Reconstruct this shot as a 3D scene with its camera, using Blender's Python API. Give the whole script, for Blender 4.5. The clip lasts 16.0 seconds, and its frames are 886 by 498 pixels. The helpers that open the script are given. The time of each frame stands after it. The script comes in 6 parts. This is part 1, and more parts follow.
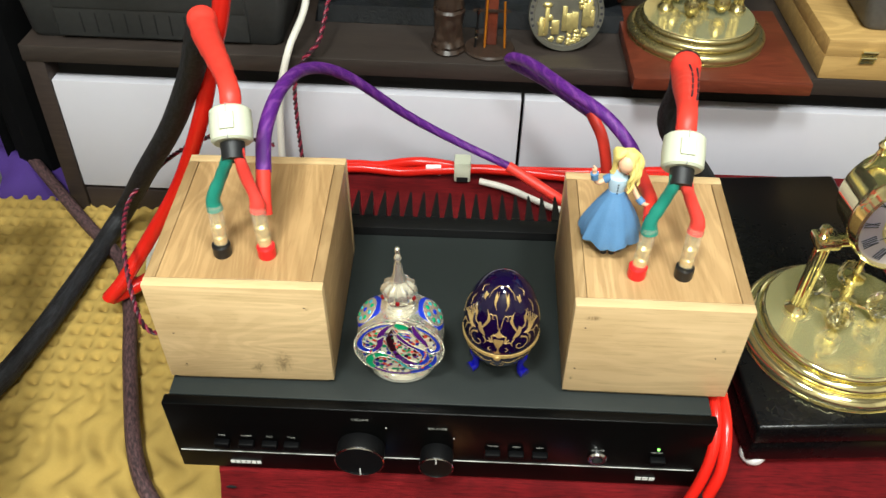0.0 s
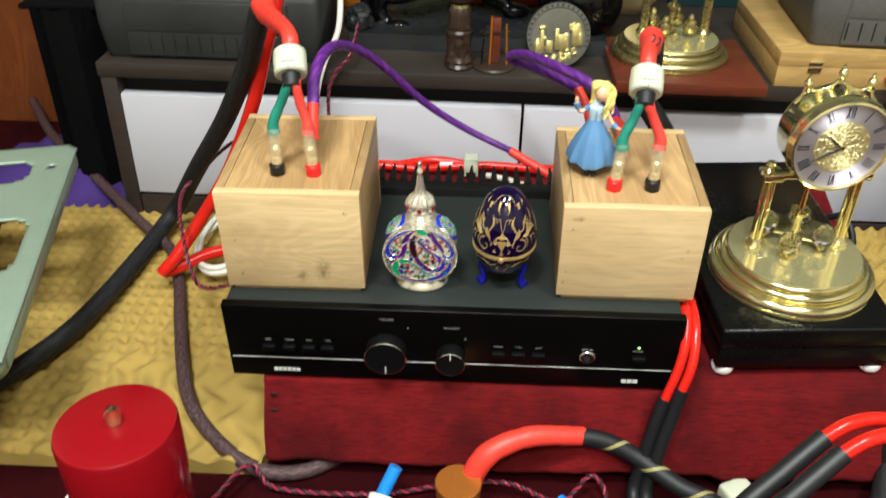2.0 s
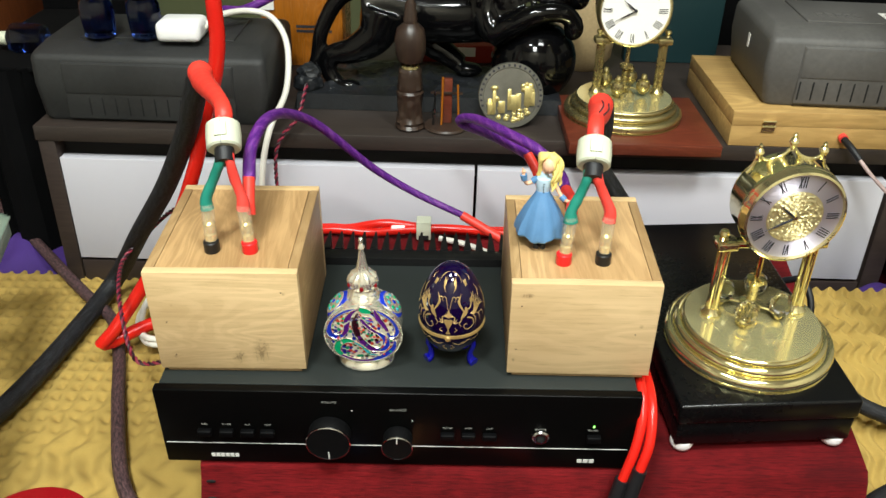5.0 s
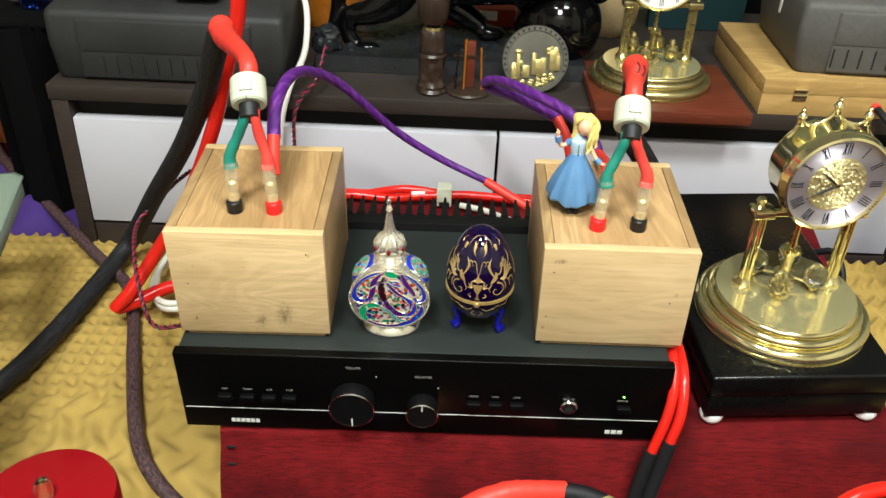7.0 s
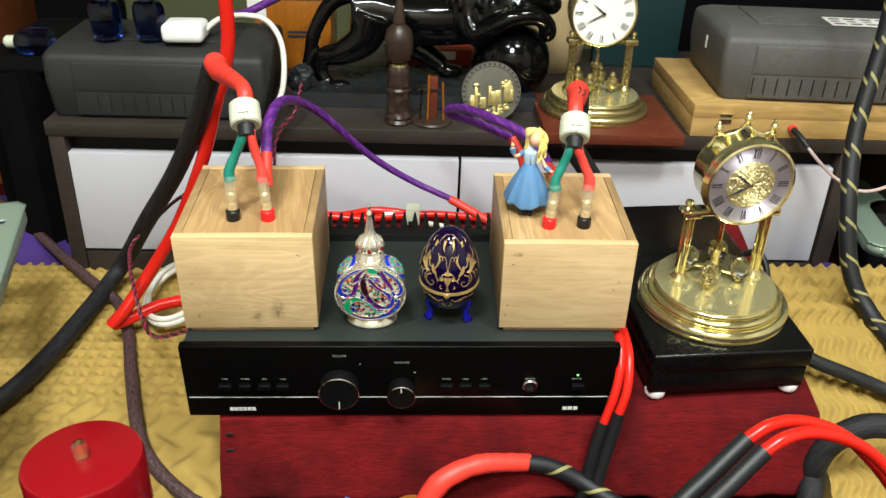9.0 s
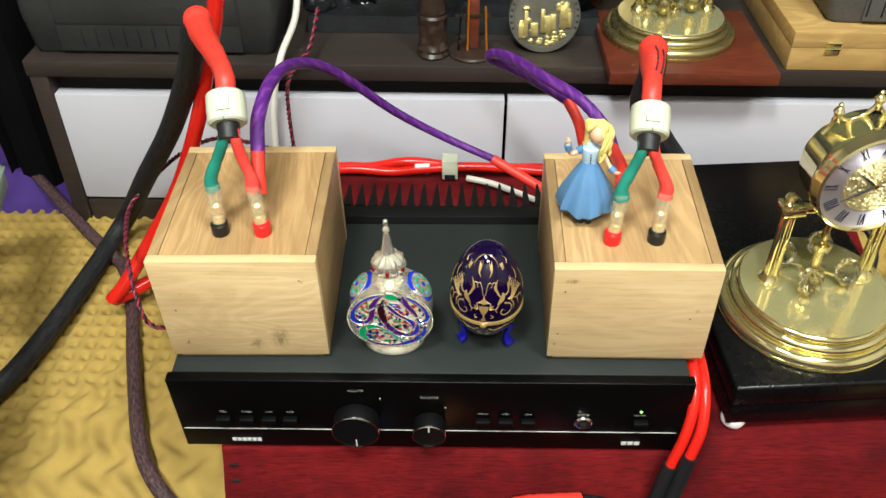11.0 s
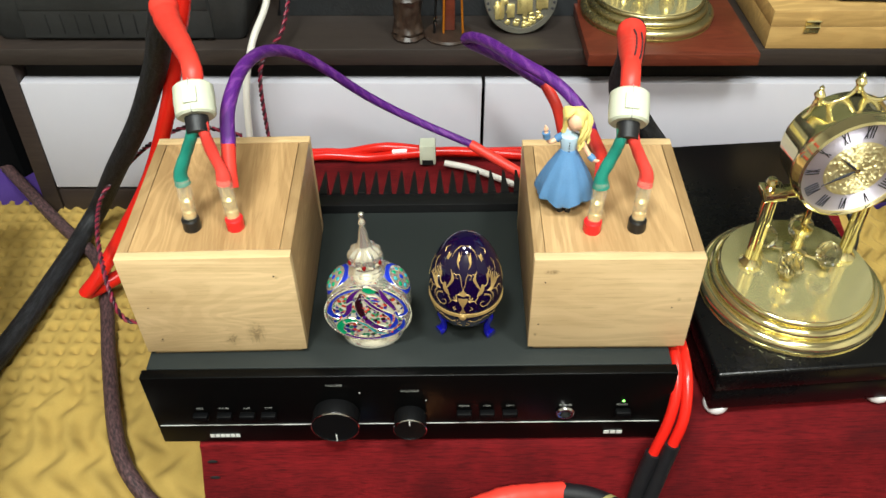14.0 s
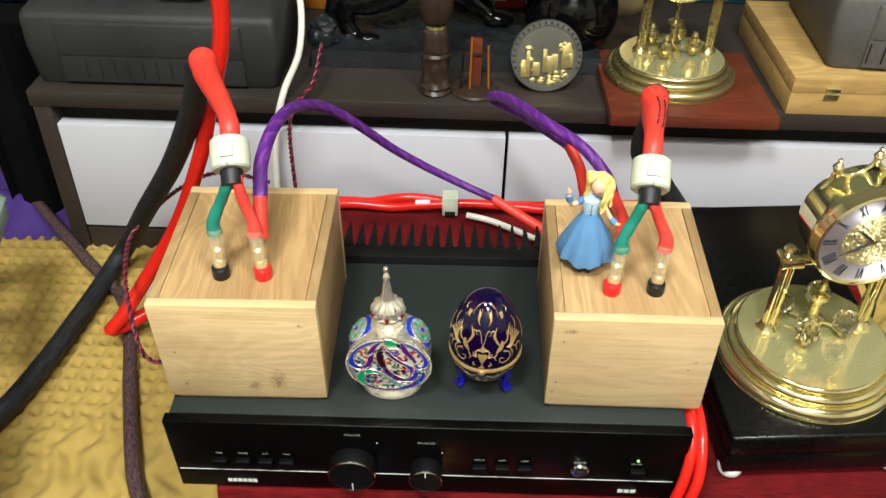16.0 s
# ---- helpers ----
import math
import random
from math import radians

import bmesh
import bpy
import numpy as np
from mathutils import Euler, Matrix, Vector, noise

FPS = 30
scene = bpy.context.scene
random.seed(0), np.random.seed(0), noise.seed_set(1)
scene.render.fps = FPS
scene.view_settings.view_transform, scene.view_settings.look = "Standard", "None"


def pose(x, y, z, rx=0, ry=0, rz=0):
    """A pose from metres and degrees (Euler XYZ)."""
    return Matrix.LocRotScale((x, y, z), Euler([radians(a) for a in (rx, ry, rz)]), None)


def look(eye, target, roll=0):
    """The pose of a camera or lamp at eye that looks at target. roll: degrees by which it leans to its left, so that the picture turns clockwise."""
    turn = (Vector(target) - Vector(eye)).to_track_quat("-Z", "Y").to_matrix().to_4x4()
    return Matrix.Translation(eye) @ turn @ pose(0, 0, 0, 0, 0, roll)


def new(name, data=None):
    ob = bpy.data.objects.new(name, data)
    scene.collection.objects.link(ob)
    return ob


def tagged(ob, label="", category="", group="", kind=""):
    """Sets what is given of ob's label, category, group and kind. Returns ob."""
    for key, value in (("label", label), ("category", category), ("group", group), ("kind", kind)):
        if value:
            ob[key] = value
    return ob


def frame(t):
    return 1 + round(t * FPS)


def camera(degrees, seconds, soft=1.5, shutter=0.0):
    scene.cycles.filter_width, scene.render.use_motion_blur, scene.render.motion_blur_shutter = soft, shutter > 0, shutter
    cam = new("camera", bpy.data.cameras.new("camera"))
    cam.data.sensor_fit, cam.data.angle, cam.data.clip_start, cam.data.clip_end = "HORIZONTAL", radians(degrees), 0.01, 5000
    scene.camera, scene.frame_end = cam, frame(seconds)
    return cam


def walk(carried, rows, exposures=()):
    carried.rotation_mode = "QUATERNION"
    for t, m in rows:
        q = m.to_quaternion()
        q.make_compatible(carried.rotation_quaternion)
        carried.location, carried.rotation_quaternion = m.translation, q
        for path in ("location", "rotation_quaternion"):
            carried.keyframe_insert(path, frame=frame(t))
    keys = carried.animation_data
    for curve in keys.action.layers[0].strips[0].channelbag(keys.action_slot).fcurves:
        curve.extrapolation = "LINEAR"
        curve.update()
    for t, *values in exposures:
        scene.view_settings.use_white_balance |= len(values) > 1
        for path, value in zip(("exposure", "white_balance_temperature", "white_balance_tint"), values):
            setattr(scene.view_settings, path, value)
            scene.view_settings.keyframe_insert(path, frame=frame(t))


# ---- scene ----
cam = camera(54.8, 16.0, shutter=0.5)
PATH = [
    (0, (0.02, -0.42, 0.73), (-0.04, 1.082, -0.589), 0.5),
    (0.5, (0.031, -0.427, 0.725), (-0.021, 1.088, -0.579), 0.4),
    (1, (0.037, -0.465, 0.703), (-0.008, 1.088, -0.555), 1.0),
    (1.5, (0.017, -0.571, 0.65), (-0.042, 1.04, -0.533), 1.9),
    (1.8, (0.018, -0.626, 0.671), (-0.06, 1.023, -0.456), 0.8),
    (2, (0.025, -0.637, 0.677), (-0.062, 1.038, -0.413), 0.1),
    (2.5, (0.055, -0.636, 0.695), (-0.013, 1.087, -0.317), -1.4),
    (3, (0.062, -0.641, 0.696), (0.026, 1.1, -0.288), -0.9),
    (3.5, (0.061, -0.629, 0.692), (0.043, 1.112, -0.292), -0.0),
    (4, (0.053, -0.614, 0.689), (0.034, 1.123, -0.303), 0.2),
    (6.5, (0.036, -0.576, 0.674), (0.017, 1.128, -0.372), 1.2),
    (7, (0.023, -0.577, 0.667), (-0.001, 1.118, -0.393), 1.3),
    (7.5, (0.02, -0.639, 0.679), (-0.01, 1.065, -0.368), 1.4),
    (8, (-0.007, -0.705, 0.691), (0.043, 1.042, -0.282), 2.4),
    (8.2, (-0.005, -0.713, 0.69), (0.078, 1.045, -0.261), 1.8),
    (10.3, (0.037, -0.552, 0.673), (0.003, 1.119, -0.426), -1.5),
    (10.5, (0.033, -0.518, 0.702), (-0.019, 1.098, -0.476), -1.8),
    (11, (0.032, -0.479, 0.717), (-0.027, 1.077, -0.538), -1.1),
    (11.5, (0.025, -0.478, 0.714), (-0.03, 1.051, -0.574), -0.0),
    (12, (0.022, -0.48, 0.714), (-0.038, 1.043, -0.581), 0.0),
    (12.5, (0.028, -0.473, 0.714), (-0.029, 1.054, -0.577), -0.7),
    (13, (0.036, -0.463, 0.72), (-0.009, 1.067, -0.567), -0.8),
    (13.5, (0.034, -0.453, 0.718), (0.01, 1.07, -0.578), -0.6),
    (14, (0.035, -0.462, 0.718), (0.018, 1.06, -0.58), -1.1),
    (14.5, (0.043, -0.469, 0.73), (0.022, 1.067, -0.551), -1.2),
    (15, (0.043, -0.458, 0.743), (0.006, 1.111, -0.497), -0.7),
    (15.5, (0.036, -0.464, 0.741), (-0.012, 1.123, -0.475), -0.2),
    (16, (0.029, -0.466, 0.737), (-0.023, 1.114, -0.487), 0.1),
]
walk(cam, [(t, look(eye, target, roll)) for t, eye, target, roll in PATH])
import colorsys

# ---- light ----
world = bpy.data.worlds.new("world")
scene.world = world
world.use_nodes = True
world.node_tree.nodes["Background"].inputs[0].default_value = (0.9, 0.95, 1.0, 1)
world.node_tree.nodes["Background"].inputs[1].default_value = 0.05
scene.view_settings.exposure = 0.0


def lamp(x, y, z, size, power, colour=(0.94, 1.0, 0.95)):
    d = bpy.data.lights.new("lamp", "AREA")
    d.shape, d.size, d.size_y, d.energy, d.color = "RECTANGLE", size[0], size[1], power, colour
    ob = new("lamp", d)
    ob.matrix_basis = Matrix.Translation((x, y, z))
    return ob


LAMPS = [(-0.35, -0.95, 2.36, 60.0), (0.75, -0.75, 2.36, 40.0), (0.10, -1.75, 2.36, 60.0)]
for lx, ly, lz, lp in LAMPS:
    lamp(lx, ly, lz, (0.36, 0.36), lp)


# ---- materials ----
def srgb(h):
    c = [int(h[i:i + 2], 16) / 255 for i in (0, 2, 4)]
    return tuple(v / 12.92 if v <= 0.04045 else ((v + 0.055) / 1.055) ** 2.4 for v in c)


def shifted(c, k):
    return tuple(min(1, max(0, v * k)) for v in c)


class Mat:
    """A node material with a Principled surface and helpers for wiring it."""

    def __init__(self, name, rough=0.5, metal=0.0, coat=0.0, ior=1.45, spec=0.5, trans=0.0):
        self.m = bpy.data.materials.new(name)
        self.m.use_nodes = True
        self.t = self.m.node_tree
        self.p = self.t.nodes["Principled BSDF"]
        self.set("Roughness", rough).set("Metallic", metal).set("Coat Weight", coat).set("IOR", ior).set("Specular IOR Level", spec).set("Transmission Weight", trans)

    def set(self, key, v):
        self.p.inputs[key].default_value = v
        return self

    def node(self, kind, **values):
        n = self.t.nodes.new(kind)
        for k, v in values.items():
            n.inputs[k.replace("_", " ")].default_value = v
        return n

    def link(self, a, b):
        self.t.links.new(a, b)

    def coords(self, which="Object", scale=(1, 1, 1), turn=(0, 0, 0)):
        c, mp = self.node("ShaderNodeTexCoord"), self.node("ShaderNodeMapping")
        mp.inputs["Scale"].default_value = scale
        mp.inputs["Rotation"].default_value = turn
        self.link(c.outputs[which], mp.inputs["Vector"])
        return mp.outputs["Vector"]

    def noise(self, vec, scale, detail=4.0, rough=0.55, distort=0.0):
        n = self.node("ShaderNodeTexNoise", Scale=scale, Detail=detail, Roughness=rough, Distortion=distort)
        self.link(vec, n.inputs["Vector"])
        return n.outputs["Fac"]

    def ramp(self, fac, stops):
        r = self.node("ShaderNodeValToRGB")
        e = r.color_ramp.elements
        while len(e) < len(stops):
            e.new(0.5)
        for el, (pos, col) in zip(e, stops):
            el.position, el.color = pos, (*col[:3], 1)
        self.link(fac, r.inputs["Fac"])
        return r.outputs["Color"]

    def mix(self, fac, a, b, mode="MIX"):
        n = self.t.nodes.new("ShaderNodeMix")
        n.data_type, n.blend_type = "RGBA", mode
        for sock, v in ((n.inputs["Factor"], fac), (n.inputs["A"], a), (n.inputs["B"], b)):
            if isinstance(v, (int, float)):
                sock.default_value = v
            elif isinstance(v, tuple):
                sock.default_value = (*v[:3], 1)
            else:
                self.link(v, sock)
        return n.outputs["Result"]

    def math(self, op, a, b=0.0):
        n = self.t.nodes.new("ShaderNodeMath")
        n.operation = op
        for s, v in zip(n.inputs, (a, b, b)):
            if isinstance(v, (int, float)):
                s.default_value = v
            else:
                self.link(v, s)
        return n.outputs[0]

    def colour(self, out):
        if isinstance(out, tuple):
            self.p.inputs["Base Color"].default_value = (*out[:3], 1)
        else:
            self.link(out, self.p.inputs["Base Color"])
        return self

    def rough(self, fac, lo, hi):
        n = self.node("ShaderNodeMapRange")
        n.inputs["To Min"].default_value, n.inputs["To Max"].default_value = lo, hi
        self.link(fac, n.inputs["Value"])
        self.link(n.outputs[0], self.p.inputs["Roughness"])
        return self

    def bump(self, height, strength=0.2, dist=0.002):
        n = self.node("ShaderNodeBump", Strength=strength, Distance=dist)
        self.link(height, n.inputs["Height"])
        self.link(n.outputs[0], self.p.inputs["Normal"])
        return self


def plain(name, hexcol, rough=0.5, metal=0.0, var=0.12, scale=60, bump=0.05, spread=0.08, **kw):
    """A surface with blotches and fine grain at two scales."""
    k = Mat(name, rough, metal, **kw)
    c = srgb(hexcol)
    v = k.coords()
    big, fine = k.noise(v, scale * 0.25, 3), k.noise(v, scale * 6, 5)
    base = k.ramp(big, [(0.3, shifted(c, 1 - var)), (0.7, shifted(c, 1 + var))])
    k.colour(k.mix(0.25, base, k.ramp(fine, [(0.3, shifted(c, 1 - 1.5 * var)), (0.7, shifted(c, 1 + 1.5 * var))])))
    k.rough(k.math("ADD", k.math("MULTIPLY", big, 0.6), k.math("MULTIPLY", fine, 0.4)), max(0.02, rough - spread), min(1, rough + spread))
    if bump:
        k.bump(fine, bump, 0.001)
    return k.m


def timber(name, light, dark, along="x", size=1.0, rough=0.45, rings=26.0, spots=(), figure=0.5, streaks=0.42):
    """Wood: contour lines of a long soft field make the growth figure, with pores along the grain and veined knots."""
    k = Mat(name, rough)
    slot = "xyz".index(along)

    def stretched(f):
        return k.coords(scale=tuple(size * (f if i == slot else 1) for i in range(3)))

    a, b = srgb(light), srgb(dark)
    mid = tuple(0.55 * p + 0.45 * q for p, q in zip(a, b))
    field = k.noise(stretched(0.16), 13, 3, 0.5, 0.9)
    wave = k.math("SINE", k.math("MULTIPLY", field, rings * 5.5))
    late = k.ramp(k.math("MULTIPLY_ADD", wave, 0.5), [(0.0, (0, 0, 0)), (0.32, (0.25, 0.25, 0.25)), (0.5, (1, 1, 1))])
    drift = k.noise(stretched(0.35), 16, 4, 0.6)
    base = k.ramp(drift, [(0.32, mid), (0.56, a)])
    c = k.mix(k.math("MULTIPLY", k.math("MULTIPLY", late, drift), figure), base, b)
    streak = k.noise(stretched(0.035), 190, 5, 0.7)
    c = k.mix(k.ramp(streak, [(0.46, (0, 0, 0)), (0.74, (streaks, streaks, streaks))]), c, b)
    fibre = k.noise(stretched(0.06), 900, 4, 0.65)
    c = k.mix(k.ramp(fibre, [(0.55, (0, 0, 0)), (0.75, (0.35, 0.35, 0.35))]), c, shifted(b, 0.75))
    for sx, sy, sz, sr, ssq in spots:
        mp = k.node("ShaderNodeMapping")
        mp.inputs["Location"].default_value = (-sx, -sy, -sz)
        k.link(k.coords(), mp.inputs["Vector"])
        sc = k.node("ShaderNodeMapping")
        r2 = sr * 1.7
        sc.inputs["Scale"].default_value = (1 / r2, 1 / r2, ssq / r2)
        k.link(mp.outputs[0], sc.inputs["Vector"])
        ln = k.t.nodes.new("ShaderNodeVectorMath")
        ln.operation = "LENGTH"
        k.link(sc.outputs[0], ln.inputs[0])
        d = k.math("ADD", ln.outputs["Value"], k.math("MULTIPLY", k.noise(k.coords(), 70, 3), 0.8))
        near = k.ramp(d, [(0.55, (1, 1, 1)), (1.25, (0, 0, 0))])
        vein = k.ramp(k.noise(k.coords(scale=(1, 1, 0.5)), 120, 3, 0.55, 1.4), [(0.42, (0.12, 0.12, 0.12)), (0.49, (1, 1, 1)), (0.53, (0.2, 0.2, 0.2)), (0.6, (0.05, 0.05, 0.05))])
        c = k.mix(k.math("MULTIPLY", k.math("MULTIPLY", near, vein), 0.75), c, shifted(b, 0.22))
        c = k.mix(k.math("MULTIPLY", near, 0.22), c, shifted(b, 0.8))
    k.colour(c)
    k.rough(fibre, rough - 0.08, rough + 0.1)
    k.bump(k.math("ADD", fibre, k.math("MULTIPLY", streak, 0.6)), 0.12, 0.0006)
    return k.m


def braid(name, a, b, pitch=260.0, rough=0.6, amount=0.5):
    """A woven sleeve: two crossing sets of threads over the length of a cable."""
    k = Mat(name, rough)
    outs = []
    for turn in (0.75, -0.75):
        v = k.coords("UV", (1, 1, 1), (0, 0, turn))
        w = k.node("ShaderNodeTexWave", Scale=pitch, Distortion=0.5, Detail=1.0)
        k.link(v, w.inputs["Vector"])
        outs.append(w.outputs["Fac"])
    h = k.math("MULTIPLY", outs[0], outs[1])
    n = k.noise(k.coords(), 90, 4)
    c = k.ramp(h, [(0.05, srgb(b)), (0.6, srgb(a))])
    k.colour(k.mix(k.math("MULTIPLY", n, amount), c, srgb(b)))
    k.bump(h, 0.35, 0.0006)
    return k.m


M = {}
M["oak"] = timber("oak_laminate", "d0b386", "9a7a4e", "x", 1.0, 0.42)
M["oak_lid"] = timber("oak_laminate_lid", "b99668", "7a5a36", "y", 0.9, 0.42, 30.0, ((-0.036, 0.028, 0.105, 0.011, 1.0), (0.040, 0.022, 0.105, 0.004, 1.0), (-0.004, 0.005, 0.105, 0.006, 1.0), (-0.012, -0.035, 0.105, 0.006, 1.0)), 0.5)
M["oak_front"] = timber("oak_laminate_front", "dabd8f", "98784b", "x", 1.0, 0.42, 30.0, ((0.026, -0.075, 0.024, 0.009, 0.55), (0.008, -0.075, 0.018, 0.007, 0.9), (-0.045, -0.075, 0.075, 0.0022, 1.0), (0.052, -0.075, 0.088, 0.0022, 1.0), (-0.050, -0.075, 0.018, 0.0020, 1.0)), 0.28, 0.32)
M["oak_front2"] = timber("oak_laminate_figured", "dabd90", "957448", "x", 0.6, 0.42, 20.0, ((-0.050, -0.075, 0.090, 0.006, 2.2), (-0.058, -0.075, 0.020, 0.0022, 1.0), (0.050, -0.075, 0.060, 0.0022, 1.0)), 0.22, 0.24)
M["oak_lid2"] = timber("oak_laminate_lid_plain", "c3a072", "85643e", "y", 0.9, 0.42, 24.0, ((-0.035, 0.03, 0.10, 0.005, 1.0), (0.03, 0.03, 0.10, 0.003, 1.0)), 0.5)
# same oak, its colour lowered for the weaker light on sides and plinth
M["oak_side_shaded"] = timber("oak_laminate_side_shaded", "a98b62", "735633", "y", 1.0, 0.42)
M["pine"] = timber("varnished_pine", "bf9c62", "836338", "x", 0.8, 0.32, 16.0)
M["redwood"] = timber("red_stained_wood", "6b3222", "3a170f", "x", 1.0, 0.3)
M["brownwood"] = timber("brown_varnished_wood", "7a4222", "4a2210", "z", 1.0, 0.35)
M["orangewood"] = timber("orange_varnished_wood", "9c5c18", "6c3c0c", "z", 1.0, 0.25)
M["darkwood"] = timber("carved_dark_wood", "3a2c24", "1a120e", "z", 1.0, 0.35)
M["wenge"] = timber("wenge_laminate", "352d29", "211b18", "x", 0.7, 0.5)
M["wenge_edge"] = timber("wenge_edge", "3a302c", "211a18", "x", 0.7, 0.45)
M["white_gloss"] = plain("white_gloss_panel", "bebcc4", 0.25, 0, 0.02, 10, 0.0, 0.05)
# near-black that puts the shade of recesses into the colour
M["recess_shade"] = plain("recess_shade", "141110", 0.8)
M["amp_top"] = plain("charcoal_enamel", "232726", 0.45, 0, 0.1, 30, 0.03, spec=0.3)
M["amp_front"] = plain("black_anodised_panel", "060606", 0.3, 0.0, 0.1, 40, 0.02, spec=0.12)
M["black_plastic"] = plain("black_plastic", "0b0b0c", 0.4, 0, 0.1, 40, 0.04)
M["button_black"] = plain("matt_black_button", "060607", 0.55, 0, 0.1, 60, 0.0, spec=0.1)
M["knob_face"] = plain("black_knob_face", "080809", 0.6, 0, 0.1, 60, 0.0, spec=0.15)
M["case"] = plain("grained_grey_plastic", "514f4d", 0.6, 0, 0.28, 30, 0.16)
# same plastic as case, darker for its dimmer light; the dusty patches are real
M["case_shaded_dusty"] = plain("shaded_dusty_plastic", "242424", 0.6, 0, 0.45, 30, 0.3)
M["case_dark"] = plain("dark_slot", "0b0b0c", 0.8)
M["gloss_black"] = plain("black_lacquer", "070708", 0.10, 0, 0.15, 20, 0.01, 0.05, spec=0.35)
M["box_black"] = plain("black_leatherette", "09090a", 0.28, 0, 0.2, 24, 0.05, 0.1, spec=0.4)
M["rock"] = plain("black_rough_stone", "1b1d20", 0.4, 0, 0.5, 50, 0.5, 0.15)
M["silver"] = plain("polished_silver", "fffaea", 0.17, 0.84, 0.02, 60, 0.02, 0.06)
M["brass"] = plain("polished_brass", "f6ebb4", 0.09, 0.95, 0.06, 20, 0.01, 0.05)
M["brass_pin"] = plain("bright_brass_pin", "e6cd8a", 0.22, 0.65, 0.06, 60, 0.0, 0.06)
M["brass_flat"] = plain("polished_brass_plate", "f0e5ac", 0.12, 0.8, 0.06, 30, 0.01, 0.05)
M["old_brass"] = plain("aged_brass", "b5a878", 0.28, 0.92, 0.2, 30, 0.03, 0.12)
k = Mat("embossed_gilt", 0.72, 0.85)
k.colour(srgb("f3e6b4")).set("Anisotropic", 0.95).set("Anisotropic Rotation", 0.25)
tan = k.node("ShaderNodeTangent")
tan.direction_type, tan.axis = "RADIAL", "Y"
k.link(tan.outputs[0], k.p.inputs["Tangent"])
M["embossed"] = k.m
M["gold"] = plain("gilding", "b99a60", 0.42, 0.5, 0.3, 200, 0.05, 0.1)
M["relief_gilt"] = plain("gilt_relief", "dcca88", 0.3, 0.8, 0.3, 300, 0.2, 0.12)
M["steel"] = plain("chrome", "c8c8c8", 0.18, 1.0, 0.05, 60, 0.0)
M["cobalt"] = plain("cobalt_glaze", "0e0428", 0.06, 0, 0.15, 30, 0.0, 0.03, coat=0.25)
M["cobalt_leg"] = plain("cobalt_leg_glaze", "10108c", 0.1, 0, 0.15, 60, 0.0, 0.03, coat=0.5)
M["red_lacquer"] = plain("red_painted_metal", "820b14", 0.22, 0, 0.08, 20, 0.01, 0.05, coat=0.3)
M["shrink_red"] = plain("red_heat_shrink", "e23c30", 0.45, 0, 0.08, 80, 0.08)
M["shrink_salmon"] = plain("salmon_heat_shrink", "e6453c", 0.4, 0, 0.08, 120, 0.1)
M["pvc_red"] = plain("red_cable_jacket", "cc2016", 0.24, 0, 0.06, 40, 0.01, 0.05)
M["shrink_green"] = plain("green_heat_shrink", "1f7d6c", 0.38, 0, 0.1, 120, 0.15)
M["shrink_black"] = plain("black_heat_shrink", "141417", 0.5, 0, 0.15, 80, 0.1)
M["pvc_white"] = plain("white_cable_jacket", "dedad0", 0.35, 0, 0.05, 40, 0.0)
M["pvc_pink"] = plain("pale_pink_cable_jacket", "c4aaa6", 0.45)
M["pvc_grey"] = plain("grey_plug", "85868a", 0.5)
M["ferrite_white"] = plain("cream_white_plastic", "c6c9b4", 0.5, 0, 0.05, 40, 0.03)
M["white_plastic"] = plain("white_plastic", "eceaea", 0.3, 0, 0.03, 40, 0.0)
M["blue_plastic"] = plain("bright_blue_plastic", "1d7fd6", 0.35)
M["copper"] = plain("copper_lacquer", "a8642a", 0.32, 0.45, 0.12, 60, 0.03)
M["rubber_red"] = plain("red_plastic_collar", "e01f22", 0.35)
M["rubber_black"] = plain("black_plastic_collar", "121214", 0.4)
M["braid_purple"] = braid("purple_braided_sleeve", "7d2aa0", "3c1160", 300, 0.5)
k = M["braid_purple"].node_tree
w = k.nodes.new("ShaderNodeTexWave")
w.inputs["Scale"].default_value, w.inputs["Distortion"].default_value, w.inputs["Detail"].default_value = 34.0, 9.0, 4.0
mp, tc = k.nodes.new("ShaderNodeMapping"), k.nodes.new("ShaderNodeTexCoord")
mp.inputs["Rotation"].default_value = (0, 0, 1.15)
rp, mx = k.nodes.new("ShaderNodeValToRGB"), k.nodes.new("ShaderNodeMix")
rp.color_ramp.elements[0].position, rp.color_ramp.elements[1].position = 0.70, 1.0
rp.color_ramp.elements[1].color = (0.24, 0.24, 0.24, 1)
mx.data_type = "RGBA"
mx.inputs["B"].default_value = (*srgb("a862b4"), 1)
old = k.nodes["Principled BSDF"].inputs["Base Color"].links[0].from_socket
k.links.new(tc.outputs["UV"], mp.inputs[0]), k.links.new(mp.outputs[0], w.inputs["Vector"]), k.links.new(w.outputs["Fac"], rp.inputs[0])
k.links.new(rp.outputs["Color"], mx.inputs["Factor"]), k.links.new(old, mx.inputs["A"]), k.links.new(mx.outputs["Result"], k.nodes["Principled BSDF"].inputs["Base Color"])
k = Mat("black_braided_sleeve", 0.62)
thread, lump = k.noise(k.coords("UV", (60, 700, 1)), 1.0, 4, 0.7), k.noise(k.coords("UV", (400, 400, 1)), 1.0, 3)
k.colour(k.mix(k.math("MULTIPLY", lump, 0.5), k.ramp(thread, [(0.42, srgb("030304")), (0.72, srgb("303036"))]), srgb("060607")))
k.bump(k.math("ADD", thread, lump), 0.7, 0.0012)
M["braid_black"] = k.m
